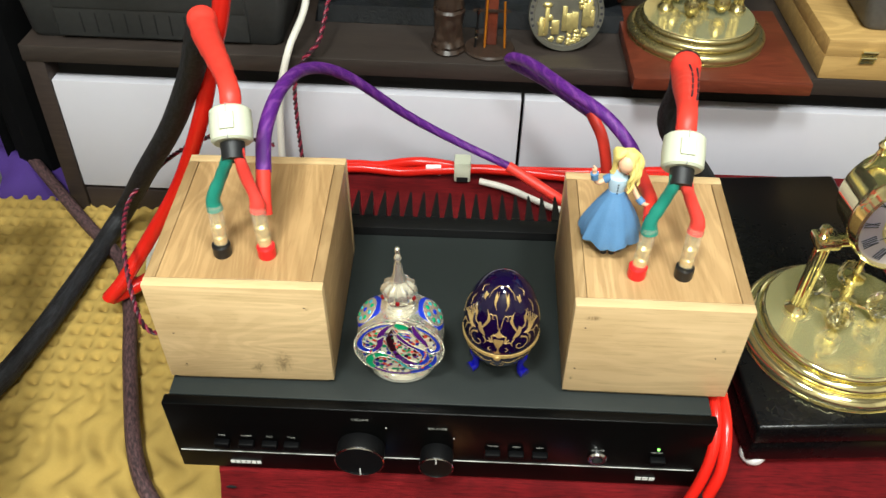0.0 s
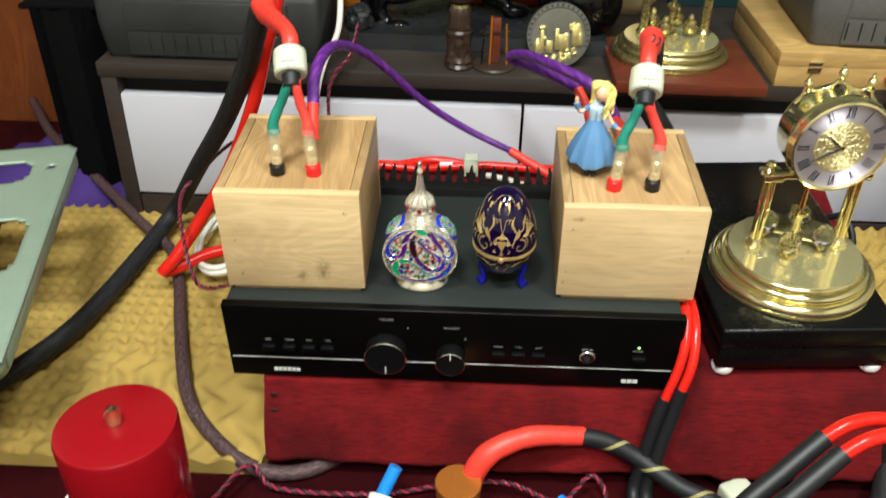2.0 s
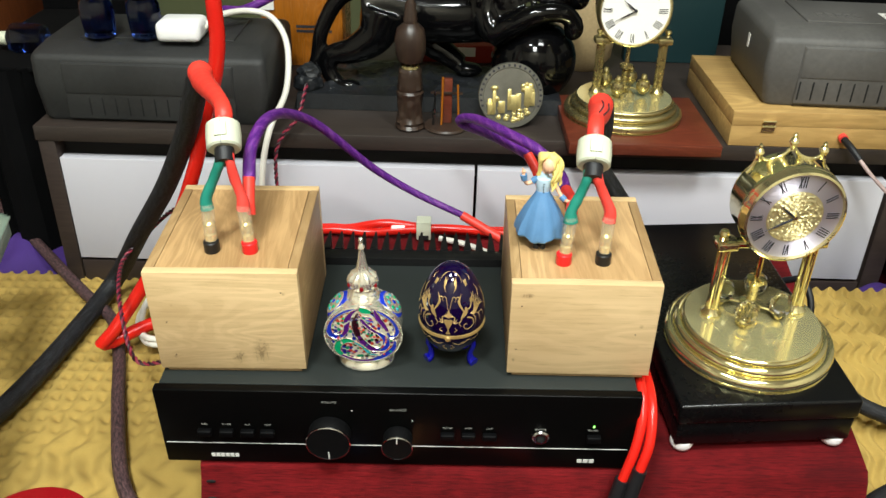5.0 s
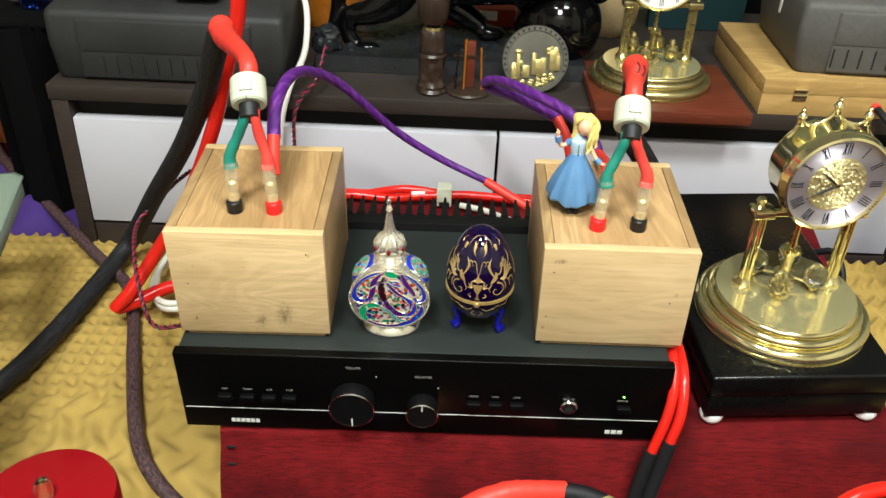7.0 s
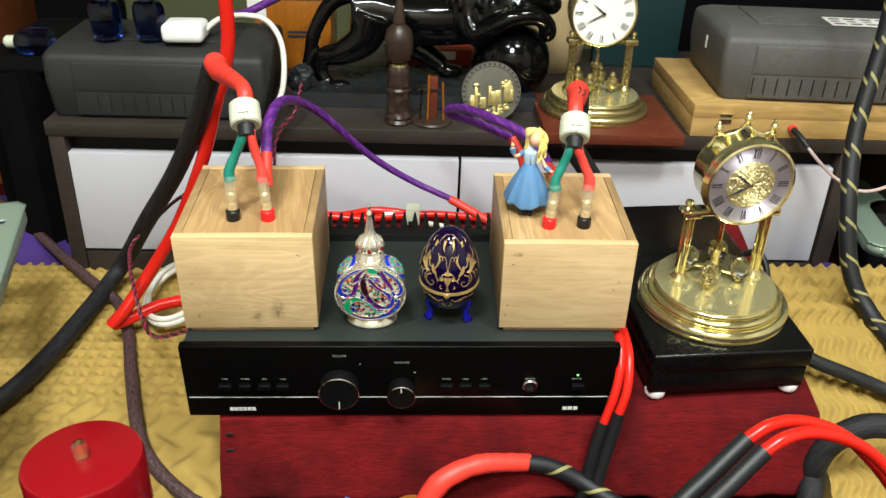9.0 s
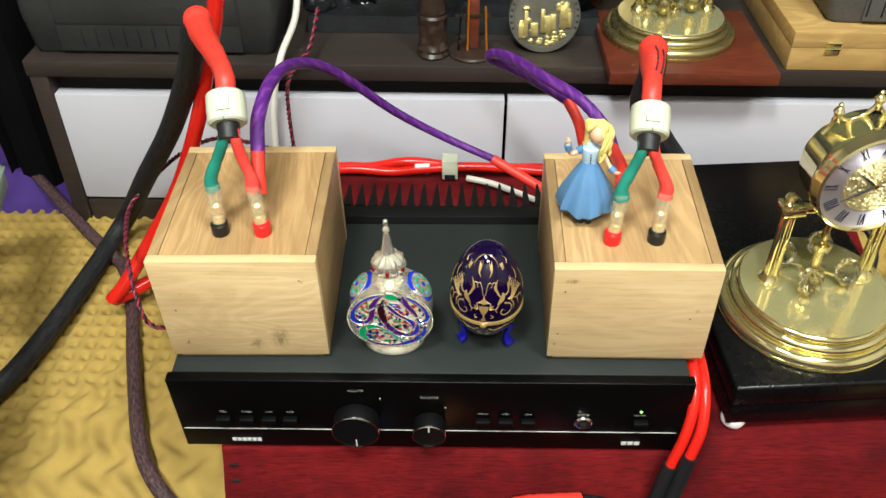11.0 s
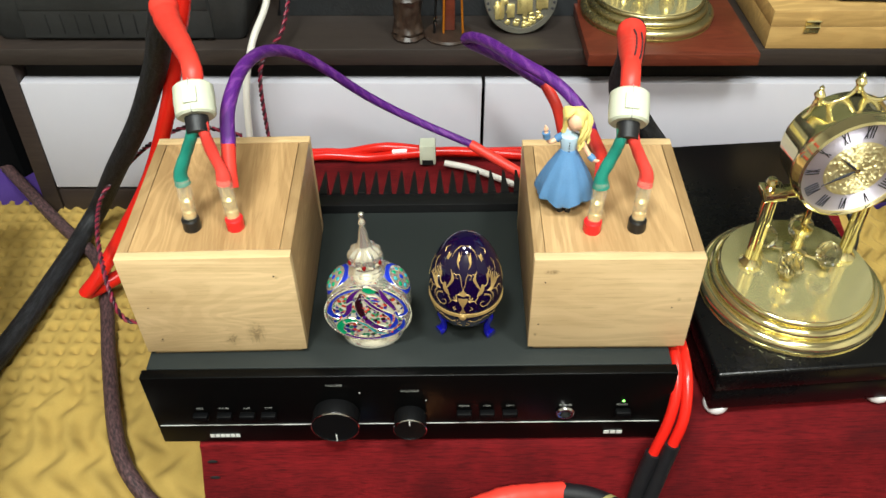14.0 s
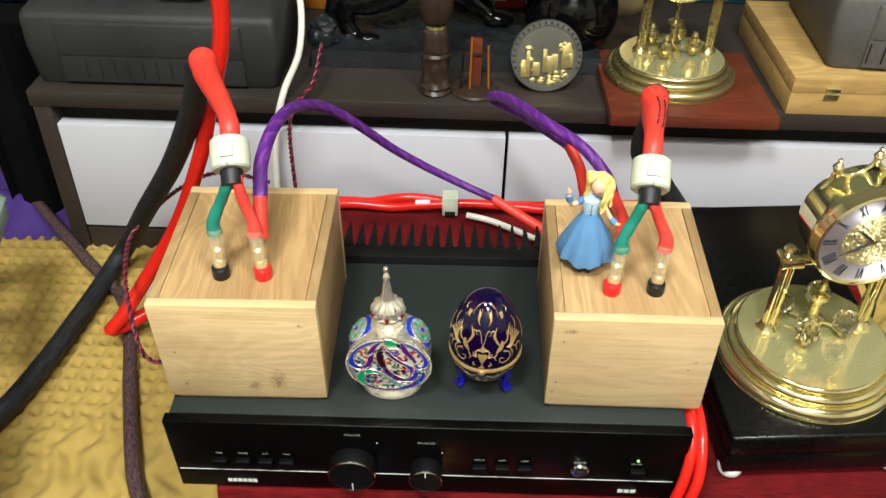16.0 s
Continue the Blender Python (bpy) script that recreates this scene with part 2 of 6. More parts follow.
k = Mat("dark_brown_braided_sleeve", 0.62)
thread, lump = k.noise(k.coords("UV", (150, 420, 1), (0, 0, 0.6)), 1.0, 3, 0.6), k.noise(k.coords("UV", (150, 420, 1), (0, 0, -0.6)), 1.0, 3, 0.6)
k.colour(k.ramp(k.math("MULTIPLY", thread, lump), [(0.14, srgb("1c1416")), (0.42, srgb("66494a"))]))
k.bump(k.math("MULTIPLY", thread, lump), 0.6, 0.0012)
M["braid_brown"] = k.m
M["twist_red"] = plain("maroon_wire", "842338", 0.45)
M["twist_black"] = plain("black_wire", "321520", 0.45)
M["chassis"] = plain("pale_green_hammered_metal", "93a796", 0.35, 0.35, 0.1, 30, 0.06, 0.1)
M["purple_cloth"] = plain("purple_cloth", "3b2268", 0.85, 0, 0.2, 60, 0.3)
M["black_cloth"] = plain("black_cloth", "060607", 0.9, 0, 0.3, 60, 0.3, spec=0.1)
M["foam"] = plain("yellow_foam", "a28644", 0.92, 0, 0.1, 90, 0.2)
M["teal"] = plain("dark_teal_board", "0b2a2d", 0.6, 0, 0.1, 20, 0.05)
M["beige"] = plain("beige_stoneware", "a58f6a", 0.4, 0, 0.25, 40, 0.08)
M["carton_red"] = plain("red_printed_card", "8c2416", 0.5, 0, 0.12, 40, 0.03)
M["paper"] = plain("paper_label", "d9d7d2", 0.6, 0, 0.05, 60, 0.0)
M["ink"] = plain("dark_ink", "25252c", 0.7)
M["mark_dim"] = plain("dim_white_lettering", "84847f", 0.5, 0, 0.03, 60, 0.0)
M["mark"] = plain("white_printing", "cfcfca", 0.5, 0, 0.03, 60, 0.0)
M["wall"] = plain("cream_wall_paint", "aca494", 0.85, 0, 0.04, 6, 0.05)
M["olive"] = plain("olive_wall_paint", "484c30", 0.8, 0, 0.12, 8, 0.08)
M["skin"] = plain("painted_skin_tone", "e8b795", 0.45, 0, 0.03, 80, 0.0)
M["hair"] = plain("painted_blond", "e6d07c", 0.45, 0, 0.1, 200, 0.1)
M["dress"] = plain("painted_blue", "5681ab", 0.5, 0, 0.14, 160, 0.12)
M["bodice"] = plain("painted_pale_blue", "b4cde0", 0.5, 0, 0.05, 120, 0.05)
M["shoe"] = plain("painted_dark", "1d2026", 0.5)
M["enamel_blue"] = plain("blue_enamel", "1a2ea0", 0.12, 0, 0.2, 300, 0.0, 0.04)
M["enamel_purple"] = plain("purple_enamel", "4b1668", 0.12, 0, 0.25, 300, 0.0, 0.04)
M["enamel_green"] = plain("green_enamel", "0a8a5a", 0.12, 0, 0.2, 300, 0.0, 0.04)
M["enamel_red"] = plain("red_enamel", "c8372c", 0.15, 0, 0.2, 300, 0.0, 0.04)
M["enamel_maroon"] = plain("maroon_enamel", "2a0c16", 0.12, 0, 0.2, 300, 0.0, 0.04)
M["enamel_teal"] = plain("teal_enamel", "2f8f96", 0.12, 0, 0.3, 300, 0.0, 0.04)
M["ruby"] = plain("ruby_glass", "7a0c10", 0.06, 0, 0.1, 300, 0.0, 0.02)
M["medal"] = plain("dull_grey_metal", "75736a", 0.42, 0.7, 0.25, 120, 0.1, 0.1)
M["dial_white"] = plain("white_dial", "eeece8", 0.35, 0, 0.03, 60, 0.0)


def glass(name, colour, rough=0.02):
    k = Mat(name, rough, 0.0, trans=1.0)
    k.colour(colour)
    return k.m


M["crystal"] = glass("clear_crystal", (0.98, 0.98, 0.98), 0.0)
k = Mat("clear_plastic_tube", 0.12)
k.colour(srgb("e9ddc4")).set("Alpha", 0.13)
M["clear_tube"] = k.m
M["blue_glass"] = glass("cobalt_glass", (0.03, 0.07, 0.32), 0.03)

k = Mat("green_indicator", 0.3)
k.colour((0.1, 0.8, 0.1)).set("Emission Color", (0.3, 1.0, 0.15, 1)).set("Emission Strength", 2.5)
M["led"] = k.m

# spun metal dial: fine circular brushing makes the bow-tie shine
k = Mat("spun_silver_dial", 0.82, 0.9)
k.colour(srgb("e9e3f0")).set("Anisotropic", 0.99).set("Anisotropic Rotation", 0.25)
tan = k.node("ShaderNodeTangent")
tan.direction_type, tan.axis = "RADIAL", "Y"
k.link(tan.outputs[0], k.p.inputs["Tangent"])
M["dial_spun"] = k.m

# red furnishing fabric with slubs running across
k = Mat("red_woven_fabric", 0.9, spec=0.15)
v = k.coords(scale=(0.07, 1, 1))
slub, blotch = k.noise(v, 800, 5, 0.7), k.noise(k.coords(), 14, 3)
c = k.ramp(blotch, [(0.3, srgb("4c0b0f")), (0.66, srgb("751418"))])
k.colour(k.mix(k.ramp(slub, [(0.42, (0, 0, 0)), (0.72, (0.8, 0.8, 0.8))]), c, srgb("220507"), "MIX"))
k.bump(slub, 0.5, 0.0012)
M["red_fabric"] = k.m
k = Mat("dark_red_carpet", 0.95, spec=0.08)
f, b2 = k.noise(k.coords(), 500, 4), k.noise(k.coords(), 9, 3)
c = k.ramp(b2, [(0.3, srgb("220306")), (0.7, srgb("38060a"))])
k.colour(k.mix(k.math("MULTIPLY", f, 0.5), c, srgb("1c0305")))
k.bump(f, 0.6, 0.002)
M["carpet"] = k.m

# black sleeve with a pale yellow tracer winding round it
k = Mat("black_sleeve_with_tracer", 0.55)
sep = k.node("ShaderNodeSeparateXYZ")
k.link(k.coords("UV"), sep.inputs[0])
ph = k.math("FRACT", k.math("ADD", k.math("MULTIPLY", sep.outputs[0], 22.0), k.math("MULTIPLY", sep.outputs[1], 20.0)))
on = k.math("LESS_THAN", ph, 0.11)
w = k.noise(k.coords(), 700, 3)
k.colour(k.mix(on, k.ramp(w, [(0.3, srgb("08080b")), (0.7, srgb("1a1b20"))]), srgb("8f8654")))
k.bump(w, 0.3, 0.0008)
M["tracer"] = k.m

# jewel ground between the enamel scrolls
k = Mat("jewelled_ground", 0.22, 0.35)
vo = k.node("ShaderNodeTexVoronoi", Scale=330.0)
k.link(k.coords(), vo.inputs["Vector"])
sepc = k.node("ShaderNodeSeparateColor")
k.link(vo.outputs["Color"], sepc.inputs[0])
r = k.node("ShaderNodeValToRGB")
r.color_ramp.interpolation = "CONSTANT"
stops = [(0.0, "dcd8c4"), (0.24, "c8402f"), (0.44, "1a8a60"), (0.56, "1b2b93"), (0.66, "38101c"), (0.80, "5a2a7a"), (0.90, "d8b8a0")]
e = r.color_ramp.elements
while len(e) < len(stops):
    e.new(0.5)
for el, (pos, col) in zip(e, stops):
    el.position, el.color = pos, (*srgb(col), 1)
k.link(sepc.outputs[0], r.inputs["Fac"])
edge = k.ramp(vo.outputs["Distance"], [(0.55, (0, 0, 0)), (0.72, (1, 1, 1))])
k.colour(k.mix(edge, r.outputs["Color"], srgb("dcd6bf")))
k.bump(vo.outputs["Distance"], 0.5, 0.001)
M["jewel"] = k.m


# ---- mesh helpers ----
def chain(ob):
    m = Matrix.Identity(4)
    while ob is not None:
        m = ob.matrix_basis @ m
        ob = ob.parent
    return m


def mesh_of(name, bm, mats, angle=38):
    me = bpy.data.meshes.new(name)
    bmesh.ops.recalc_face_normals(bm, faces=bm.faces)
    bm.to_mesh(me)
    bm.free()
    for m in mats if isinstance(mats, (list, tuple)) else [mats]:
        me.materials.append(m)
    for p in me.polygons:
        p.use_smooth = True
    me.set_sharp_from_angle(angle=radians(angle))
    return me


def part(name, bm, material, parent, label="", world=False):
    """Links a bmesh as one mesh object under a thing or part; world: its vertices are in world metres, or a matrix that takes them to the parent."""
    if isinstance(world, Matrix):
        bm.transform(world)
    elif world:
        bm.transform(chain(parent).inverted())
    ob = new(name, mesh_of(name, bm, material))
    ob.parent = parent
    if label:
        ob["label"] = label
    return ob


def thing(name, label, category, at=(0, 0, 0), turn=0.0, group="", kind=""):
    ob = new(name)
    ob.empty_display_size = 0.02
    ob.matrix_basis = pose(*at, 0, 0, turn)
    return tagged(ob, label, category, group, kind)


def single(name, bm, material, label, category, at=None, turn=0.0, group="", kind=""):
    ob = new(name, mesh_of(name, bm, material))
    if at is not None:
        ob.matrix_basis = pose(*at, 0, 0, turn)
    return tagged(ob, label, category, group, kind)


def block(x0, x1, y0, y1, z0, z1, bevel=0.0, seg=2, bm=None, mat=0):
    bm = bm or bmesh.new()
    vs = [bm.verts.new((x, y, z)) for x in (x0, x1) for y in (y0, y1) for z in (z0, z1)]
    fs = [bm.faces.new([vs[i] for i in q]) for q in ((0, 1, 3, 2), (4, 6, 7, 5), (0, 4, 5, 1), (2, 3, 7, 6), (0, 2, 6, 4), (1, 5, 7, 3))]
    for f in fs:
        f.material_index = mat
    if bevel:
        es = list({e for f in fs for e in f.edges})
        bmesh.ops.bevel(bm, geom=es, offset=bevel, segments=seg, profile=0.5, affect="EDGES", clamp_overlap=True)
    return bm


def lathe(profile, seg=40, at=(0, 0, 0), axis=None, bm=None, mat=0, squash=(1, 1), ring=False):
    """A turned body from (radius, height) pairs; axis: direction that the heights run along; ring: the profile closes on itself, with a hole in the middle."""
    bm = bm or bmesh.new()
    turn = Vector((0, 0, 1)).rotation_difference(Vector(axis)).to_matrix() if axis is not None else Matrix.Identity(3)
    rings = []
    for r, h in profile:
        if r < 1e-6:
            rings.append([bm.verts.new(turn @ Vector((0, 0, h)) + Vector(at))])
        else:
            rings.append([bm.verts.new(turn @ Vector((r * squash[0] * math.cos(2 * math.pi * i / seg), r * squash[1] * math.sin(2 * math.pi * i / seg), h)) + Vector(at)) for i in range(seg)])
    made = []
    for a, b in zip(rings, rings[1:] + rings[:1] if ring else rings[1:]):
        for i in range(seg):
            j = (i + 1) % seg
            if len(a) == 1 and len(b) == 1:
                continue
            if len(a) == 1:
                made.append(bm.faces.new((a[0], b[j], b[i])))
            elif len(b) == 1:
                made.append(bm.faces.new((a[i], a[j], b[0])))
            else:
                made.append(bm.faces.new((a[i], a[j], b[j], b[i])))
    for end in () if ring else (rings[0], rings[-1]):
        if len(end) > 1:
            made.append(bm.faces.new(end))
    for f in made:
        f.material_index = mat
    return bm


def ball(c, r, seg=20, bm=None, mat=0, scale=(1, 1, 1)):
    bm = bm or bmesh.new()
    m = Matrix.Translation(c) @ Matrix.Diagonal((r * scale[0], r * scale[1], r * scale[2], 1))
    out = bmesh.ops.create_uvsphere(bm, u_segments=seg, v_segments=max(6, seg // 2), radius=1, matrix=m)
    for f in {f for v in out["verts"] for f in v.link_faces}:
        f.material_index = mat
    return bm


def spline(pts, step=0.006):
    """A smooth line through the points (Catmull-Rom), sampled evenly."""
    p = [Vector(q) for q in pts]
    p = [p[0] * 2 - p[1]] + p + [p[-1] * 2 - p[-2]]
    out = []
    for a, b, c, d in zip(p, p[1:], p[2:], p[3:]):
        n = max(2, int((c - b).length / step))
        for i in range(n):
            t = i / n
            out.append(0.5 * (2 * b + (c - a) * t + (2 * a - 5 * b + 4 * c - d) * t * t + (3 * b - a - 3 * c + d) * t ** 3))
    out.append(p[-2])
    return out


def tube(pts, radius, seg=14, step=0.006, smooth=True, bm=None, mat=0, flat=1.0, wrinkle=0.0):
    """A round cable through the points; radius: a number or a function of 0..1 along it. UV: metres along, metres round."""
    bm = bm or bmesh.new()
    uv = bm.loops.layers.uv.verify()
    line = spline(pts, step) if smooth else [Vector(q) for q in pts]
    tang = [(line[min(i + 1, len(line) - 1)] - line[max(i - 1, 0)]).normalized() for i in range(len(line))]
    side = tang[0].orthogonal().normalized()
    rings, run, far = [], [0.0], 0.0
    for i, (p, t) in enumerate(zip(line, tang)):
        if i:
            side = tang[i - 1].rotation_difference(t) @ side
            far += (p - line[i - 1]).length
            run.append(far)
        up = t.cross(side).normalized()
        s = i / (len(line) - 1)
        r = radius(s) if callable(radius) else radius
        if wrinkle:
            r *= 1 + wrinkle * noise.noise(p * 140)
        rings.append([bm.verts.new(p + r * (math.cos(a) * side + flat * math.sin(a) * up)) for a in (2 * math.pi * j / seg for j in range(seg))])
    rm = 0.005 if callable(radius) else radius
    for i, (a, b) in enumerate(zip(rings, rings[1:])):
        for j in range(seg):
            q = (j + 1) % seg
            f = bm.faces.new((a[j], a[q], b[q], b[j]))
            f.material_index = mat
            w = 2 * math.pi * rm / seg
            for lp, (u, vv) in zip(f.loops, ((run[i], j * w), (run[i], (j + 1) * w), (run[i + 1], (j + 1) * w), (run[i + 1], j * w))):
                lp[uv].uv = (u, vv)
    for ring in (rings[0], rings[-1]):
        f = bm.faces.new(ring)
        f.material_index = mat
    return bm


def twisted(pts, r, pitch, phase, step=0.002):
    """The line of one strand of a twisted pair."""
    line = spline(pts, step)
    out, far = [], 0.0
    t0 = (line[1] - line[0]).normalized()
    side = t0.orthogonal().normalized()
    for i, p in enumerate(line):
        t = (line[min(i + 1, len(line) - 1)] - line[max(i - 1, 0)]).normalized()
        side = t0.rotation_difference(t) @ side
        t0 = t
        if i:
            far += (p - line[i - 1]).length
        a = phase + 2 * math.pi * far / pitch
        out.append(p + r * (math.cos(a) * side + math.sin(a) * t.cross(side)))
    return out


def grid(nx, ny, place, bm=None, mat=0):
    """A sheet: place(u, v) gives its points for u, v in 0..1."""
    bm = bm or bmesh.new()
    vs = [[bm.verts.new(place(i / nx, j / ny)) for j in range(ny + 1)] for i in range(nx + 1)]
    for i in range(nx):
        for j in range(ny):
            f = bm.faces.new((vs[i][j], vs[i + 1][j], vs[i + 1][j + 1], vs[i][j + 1]))
            f.material_index = mat
    return bm


def lettering(text, size, parent, at, material, turn=(90, 0, 0), align="CENTER", depth=0.0001):
    cu = bpy.data.curves.new("lettering", "FONT")
    cu.body, cu.size, cu.align_x, cu.align_y, cu.extrude = text, size, align, "CENTER", depth
    tmp = bpy.data.objects.new("lettering", cu)
    scene.collection.objects.link(tmp)
    me = bpy.data.meshes.new_from_object(tmp)
    bpy.data.objects.remove(tmp)
    me.materials.clear()
    me.materials.append(material)
    ob = new("lettering", me)
    ob.parent = parent
    ob.matrix_basis = pose(*at, *turn)
    return ob


# the platform slopes down slightly to the front: what stands on it leans with it
LEAN_DEG = 3.0
SLOPE = Matrix.Translation((0, 0, 0.11)) @ Matrix.Rotation(radians(LEAN_DEG), 4, "X") @ Matrix.Translation((0, 0, -0.11))


def leaning(ob):
    ob.matrix_basis = SLOPE @ ob.matrix_basis
    return ob


# ---- structure ----
def setting(name, bm, material, label):
    return tagged(new(name, mesh_of(name, bm, material)), label, name.split("_")[0], "", "structure")


setting("floor", block(-1.9, 1.9, -2.2, 1.2, -0.05, 0.0), M["carpet"], "dark red carpet on the floor")
setting("wall_north", block(-1.9, 1.9, 1.1, 1.2, 0.0, 2.45), M["olive"], "dark olive painted wall behind the cabinet")
setting("wall_south", block(-1.9, 1.9, -2.3, -2.2, 0.0, 2.45), M["wall"], "plain cream wall")
setting("wall_west", block(-2.0, -1.9, -2.2, 1.2, 0.0, 2.45), M["wall"], "plain cream wall")
setting("wall_east", block(1.9, 2.0, -2.2, 1.2, 0.0, 2.45), M["wall"], "plain cream wall")
setting("ceiling", block(-2.0, 2.0, -2.3, 1.2, 2.45, 2.55), M["wall"], "plain cream ceiling")
for lx, ly, lz, lp in LAMPS:
    fx = thing("ceiling_light", "square white ceiling light", "light", (lx, ly, 2.45), 0, "ceiling lights")
    bm = block(-0.21, 0.21, -0.21, -0.185, -0.075, 0.0)
    block(-0.21, 0.21, 0.185, 0.21, -0.075, 0.0, bm=bm)
    block(-0.21, -0.185, -0.185, 0.185, -0.075, 0.0, bm=bm)
    block(0.185, 0.21, -0.185, 0.185, -0.075, 0.0, bm=bm)
    part("frame", bm, M["white_plastic"], fx)

# low cabinet with white doors
cab = thing("low_cabinet", "low dark wood cabinet with white gloss doors", "cabinet", (0.08, 0.66, 0))
part("top_board", block(-0.505, 0.80, 0.447, 0.90, 0.236, 0.257, 0.0015), M["wenge"], cab, "dusty dark wood top board", True)
part("side_panel", block(-0.503, -0.481, 0.449, 0.89, 0.0, 0.2355, 0.001), M["wenge_edge"], cab, "", True)
part("side_panel", block(0.634, 0.66, 0.449, 0.89, 0.0, 0.2355, 0.001), M["wenge_edge"], cab, "", True)
part("side_panel", block(0.775, 0.80, 0.449, 0.89, 0.0, 0.2355, 0.001), M["wenge_edge"], cab, "", True)
part("bottom_rail", block(-0.48, 0.633, 0.452, 0.47, 0.0, 0.05, 0.001), M["wenge_edge"], cab, "", True)
# the boards behind the doors are coloured as dark as the shade there
part("back_panel", block(-0.48, 0.774, 0.875, 0.889, 0.0, 0.2355), M["recess_shade"], cab, "", True)
part("shade_rail", block(-0.48, 0.633, 0.475, 0.49, 0.19, 0.2355), M["recess_shade"], cab, "", True)
for x0, x1 in ((-0.480, 0.0765), (0.0805, 0.629)):
    part("door", block(x0, x1, 0.4505, 0.468, 0.0555, 0.2105, 0.001), M["white_gloss"], cab, "white gloss cabinet door", True)


# red cloth-covered platform: the cloth bulges at its foot and ends above the floor
def cloth_block(x0, x1, y0, y1, h, skew):
    bm = bmesh.new()
    n, rows = 150, 72
    run = [(y0 + 0.028, 0.024), (y0 - 0.022, 0.017), (y0 - 0.026, 0.024), (y0, h - 0.006), (y0 + 0.006, h), (y1 - 0.006, h), (y1, h - 0.006), (y1, 0.004)]
    share = [0.0, 0.06, 0.09, 0.52, 0.56, 0.86, 0.9, 1.0]

    def soft(u, v):
        x = x0 + (x1 - x0) * u
        i = max(k3 for k3 in range(7) if v >= share[k3] - 1e-9)
        f = (v - share[i]) / (share[i + 1] - share[i])
        y, z = (run[i][k3] * (1 - f) + run[i + 1][k3] * f for k3 in (0, 1))
        w = noise.noise(Vector((x * 9, y * 9, z * 25))) * 0.0022
        if i <= 2:
            fall = 1 - min(1.0, z / h)
            y += w + 0.007 * noise.noise(Vector((x * 22, z * 14, 3.0))) * fall + 0.003 * noise.noise(Vector((x * 60, z * 45, 8.0))) * fall
            y -= 0.005 * math.sin(math.pi * min(1, z / h)) * math.sin(math.pi * u)
            z += 0.006 * noise.noise(Vector((x * 8, 4.0, 1.0))) * fall
        elif i == 4:
            z += w * 0.25
        z += z / h * max(0.0, y) * math.tan(radians(LEAN_DEG))
        return Vector((x + skew * (y - y0) * u + w * (0.5 if u in (0, 1) else 0), y, z))

    grid(n, rows, soft, bm)
    bm.verts.ensure_lookup_table()
    for edge in (0, n):
        bm.faces.new([bm.verts[edge * (rows + 1) + q] for q in range(rows + 1)])
    return bm


plat = thing("cloth_platform", "low platform wrapped in red woven cloth", "platform", (0.125, 0.2, 0.0))
part("cloth_cover", cloth_block(-0.187, 0.438, -0.006, 0.42, 0.1085, 0.10), M["red_fabric"], plat, "red woven cloth with horizontal slubs", True)
# block added near-black to give the gap under the hem its shadow
part("base", block(-0.178, 0.425, 0.03, 0.41, 0.001, 0.05), M["recess_shade"], plat, "near-black block for the shadow gap under the cloth", True)
for sz in (0.092, 0.074, 0.050):
    part("stitch", ball((-0.176, -0.0085 - 0.22 * (0.108 - sz), sz), 0.0030, 10, scale=(1.6, 0.3, 0.6)), M["case_dark"], plat, "dark stitched hole at the edge", True)

# egg-crate foam mats
def foam_mat(x0, x1, y0, y1, pitch, amp, base, label, lift=lambda x, y: 0.0, ragged=0.0):
    nx, ny = int((x1 - x0) / 0.0024), int((y1 - y0) / 0.0024)

    def top(u, v):
        x, y = x0 + (x1 - x0) * u, y0 + (y1 - y0) * v
        wob = noise.noise(Vector((x * 7, y * 7, 1.7)))
        a, b = math.sin(2 * math.pi * (x / pitch + 0.12 * wob)), math.sin(2 * math.pi * (y / pitch + 0.12 * wob))
        bumps = 0.45 - 1.7 * ((a + 1) * (b + 1) / 4) ** 1.4
        near = 1.0 if x0 > 0 else min(1.0, max(0.0, (0.25 - y) / 0.16)) * min(1.0, max(0.0, (x + 0.50) / 0.12))
        sway = math.sin(2 * math.pi * (y / 0.072 + 0.5 * wob))
        ridge = math.sin(2 * math.pi * (x / 0.040 + 0.21 * sway + 0.8 * wob))
        if x0 > 0:
            ridge = 0.75 * math.sin(2 * math.pi * (x / 0.0175 + 0.33 * math.sin(2 * math.pi * (y / 0.044 + 0.4 * wob)) + 0.5 * wob))
        z = base + amp * ((1 - near) * 0.7 * bumps + near * (0.42 * ridge + 0.3 * noise.noise(Vector((x * 40, y * 40, 6.0)))))
        return Vector((x + ragged * noise.noise(Vector((y * 40, x, 2))), y, max(0.004, z) + lift(x, y)))

    bm = grid(nx, ny, top)
    out = bmesh.ops.extrude_edge_only(bm, edges=[e for e in bm.edges if e.is_boundary])
    for v in out["geom"]:
        if isinstance(v, bmesh.types.BMVert):
            v.co.z = 0.001
    return single("foam_mat", bm, M["foam"], label, "foam", None, 0, "foam mats")


foam_mat(-0.68, -0.192, -0.036, 0.468, 0.0185, 0.0090, 0.018, "yellow egg-crate foam mat lying on the carpet", ragged=0.006)
foam_mat(0.462, 0.98, -0.13, 0.33, 0.031, 0.0105, 0.016, "yellow egg-crate foam mat sloping up beside the platform", lambda x, y: 0.082 * min(1, max(0, (y + 0.05) / 0.25)), 0.006)


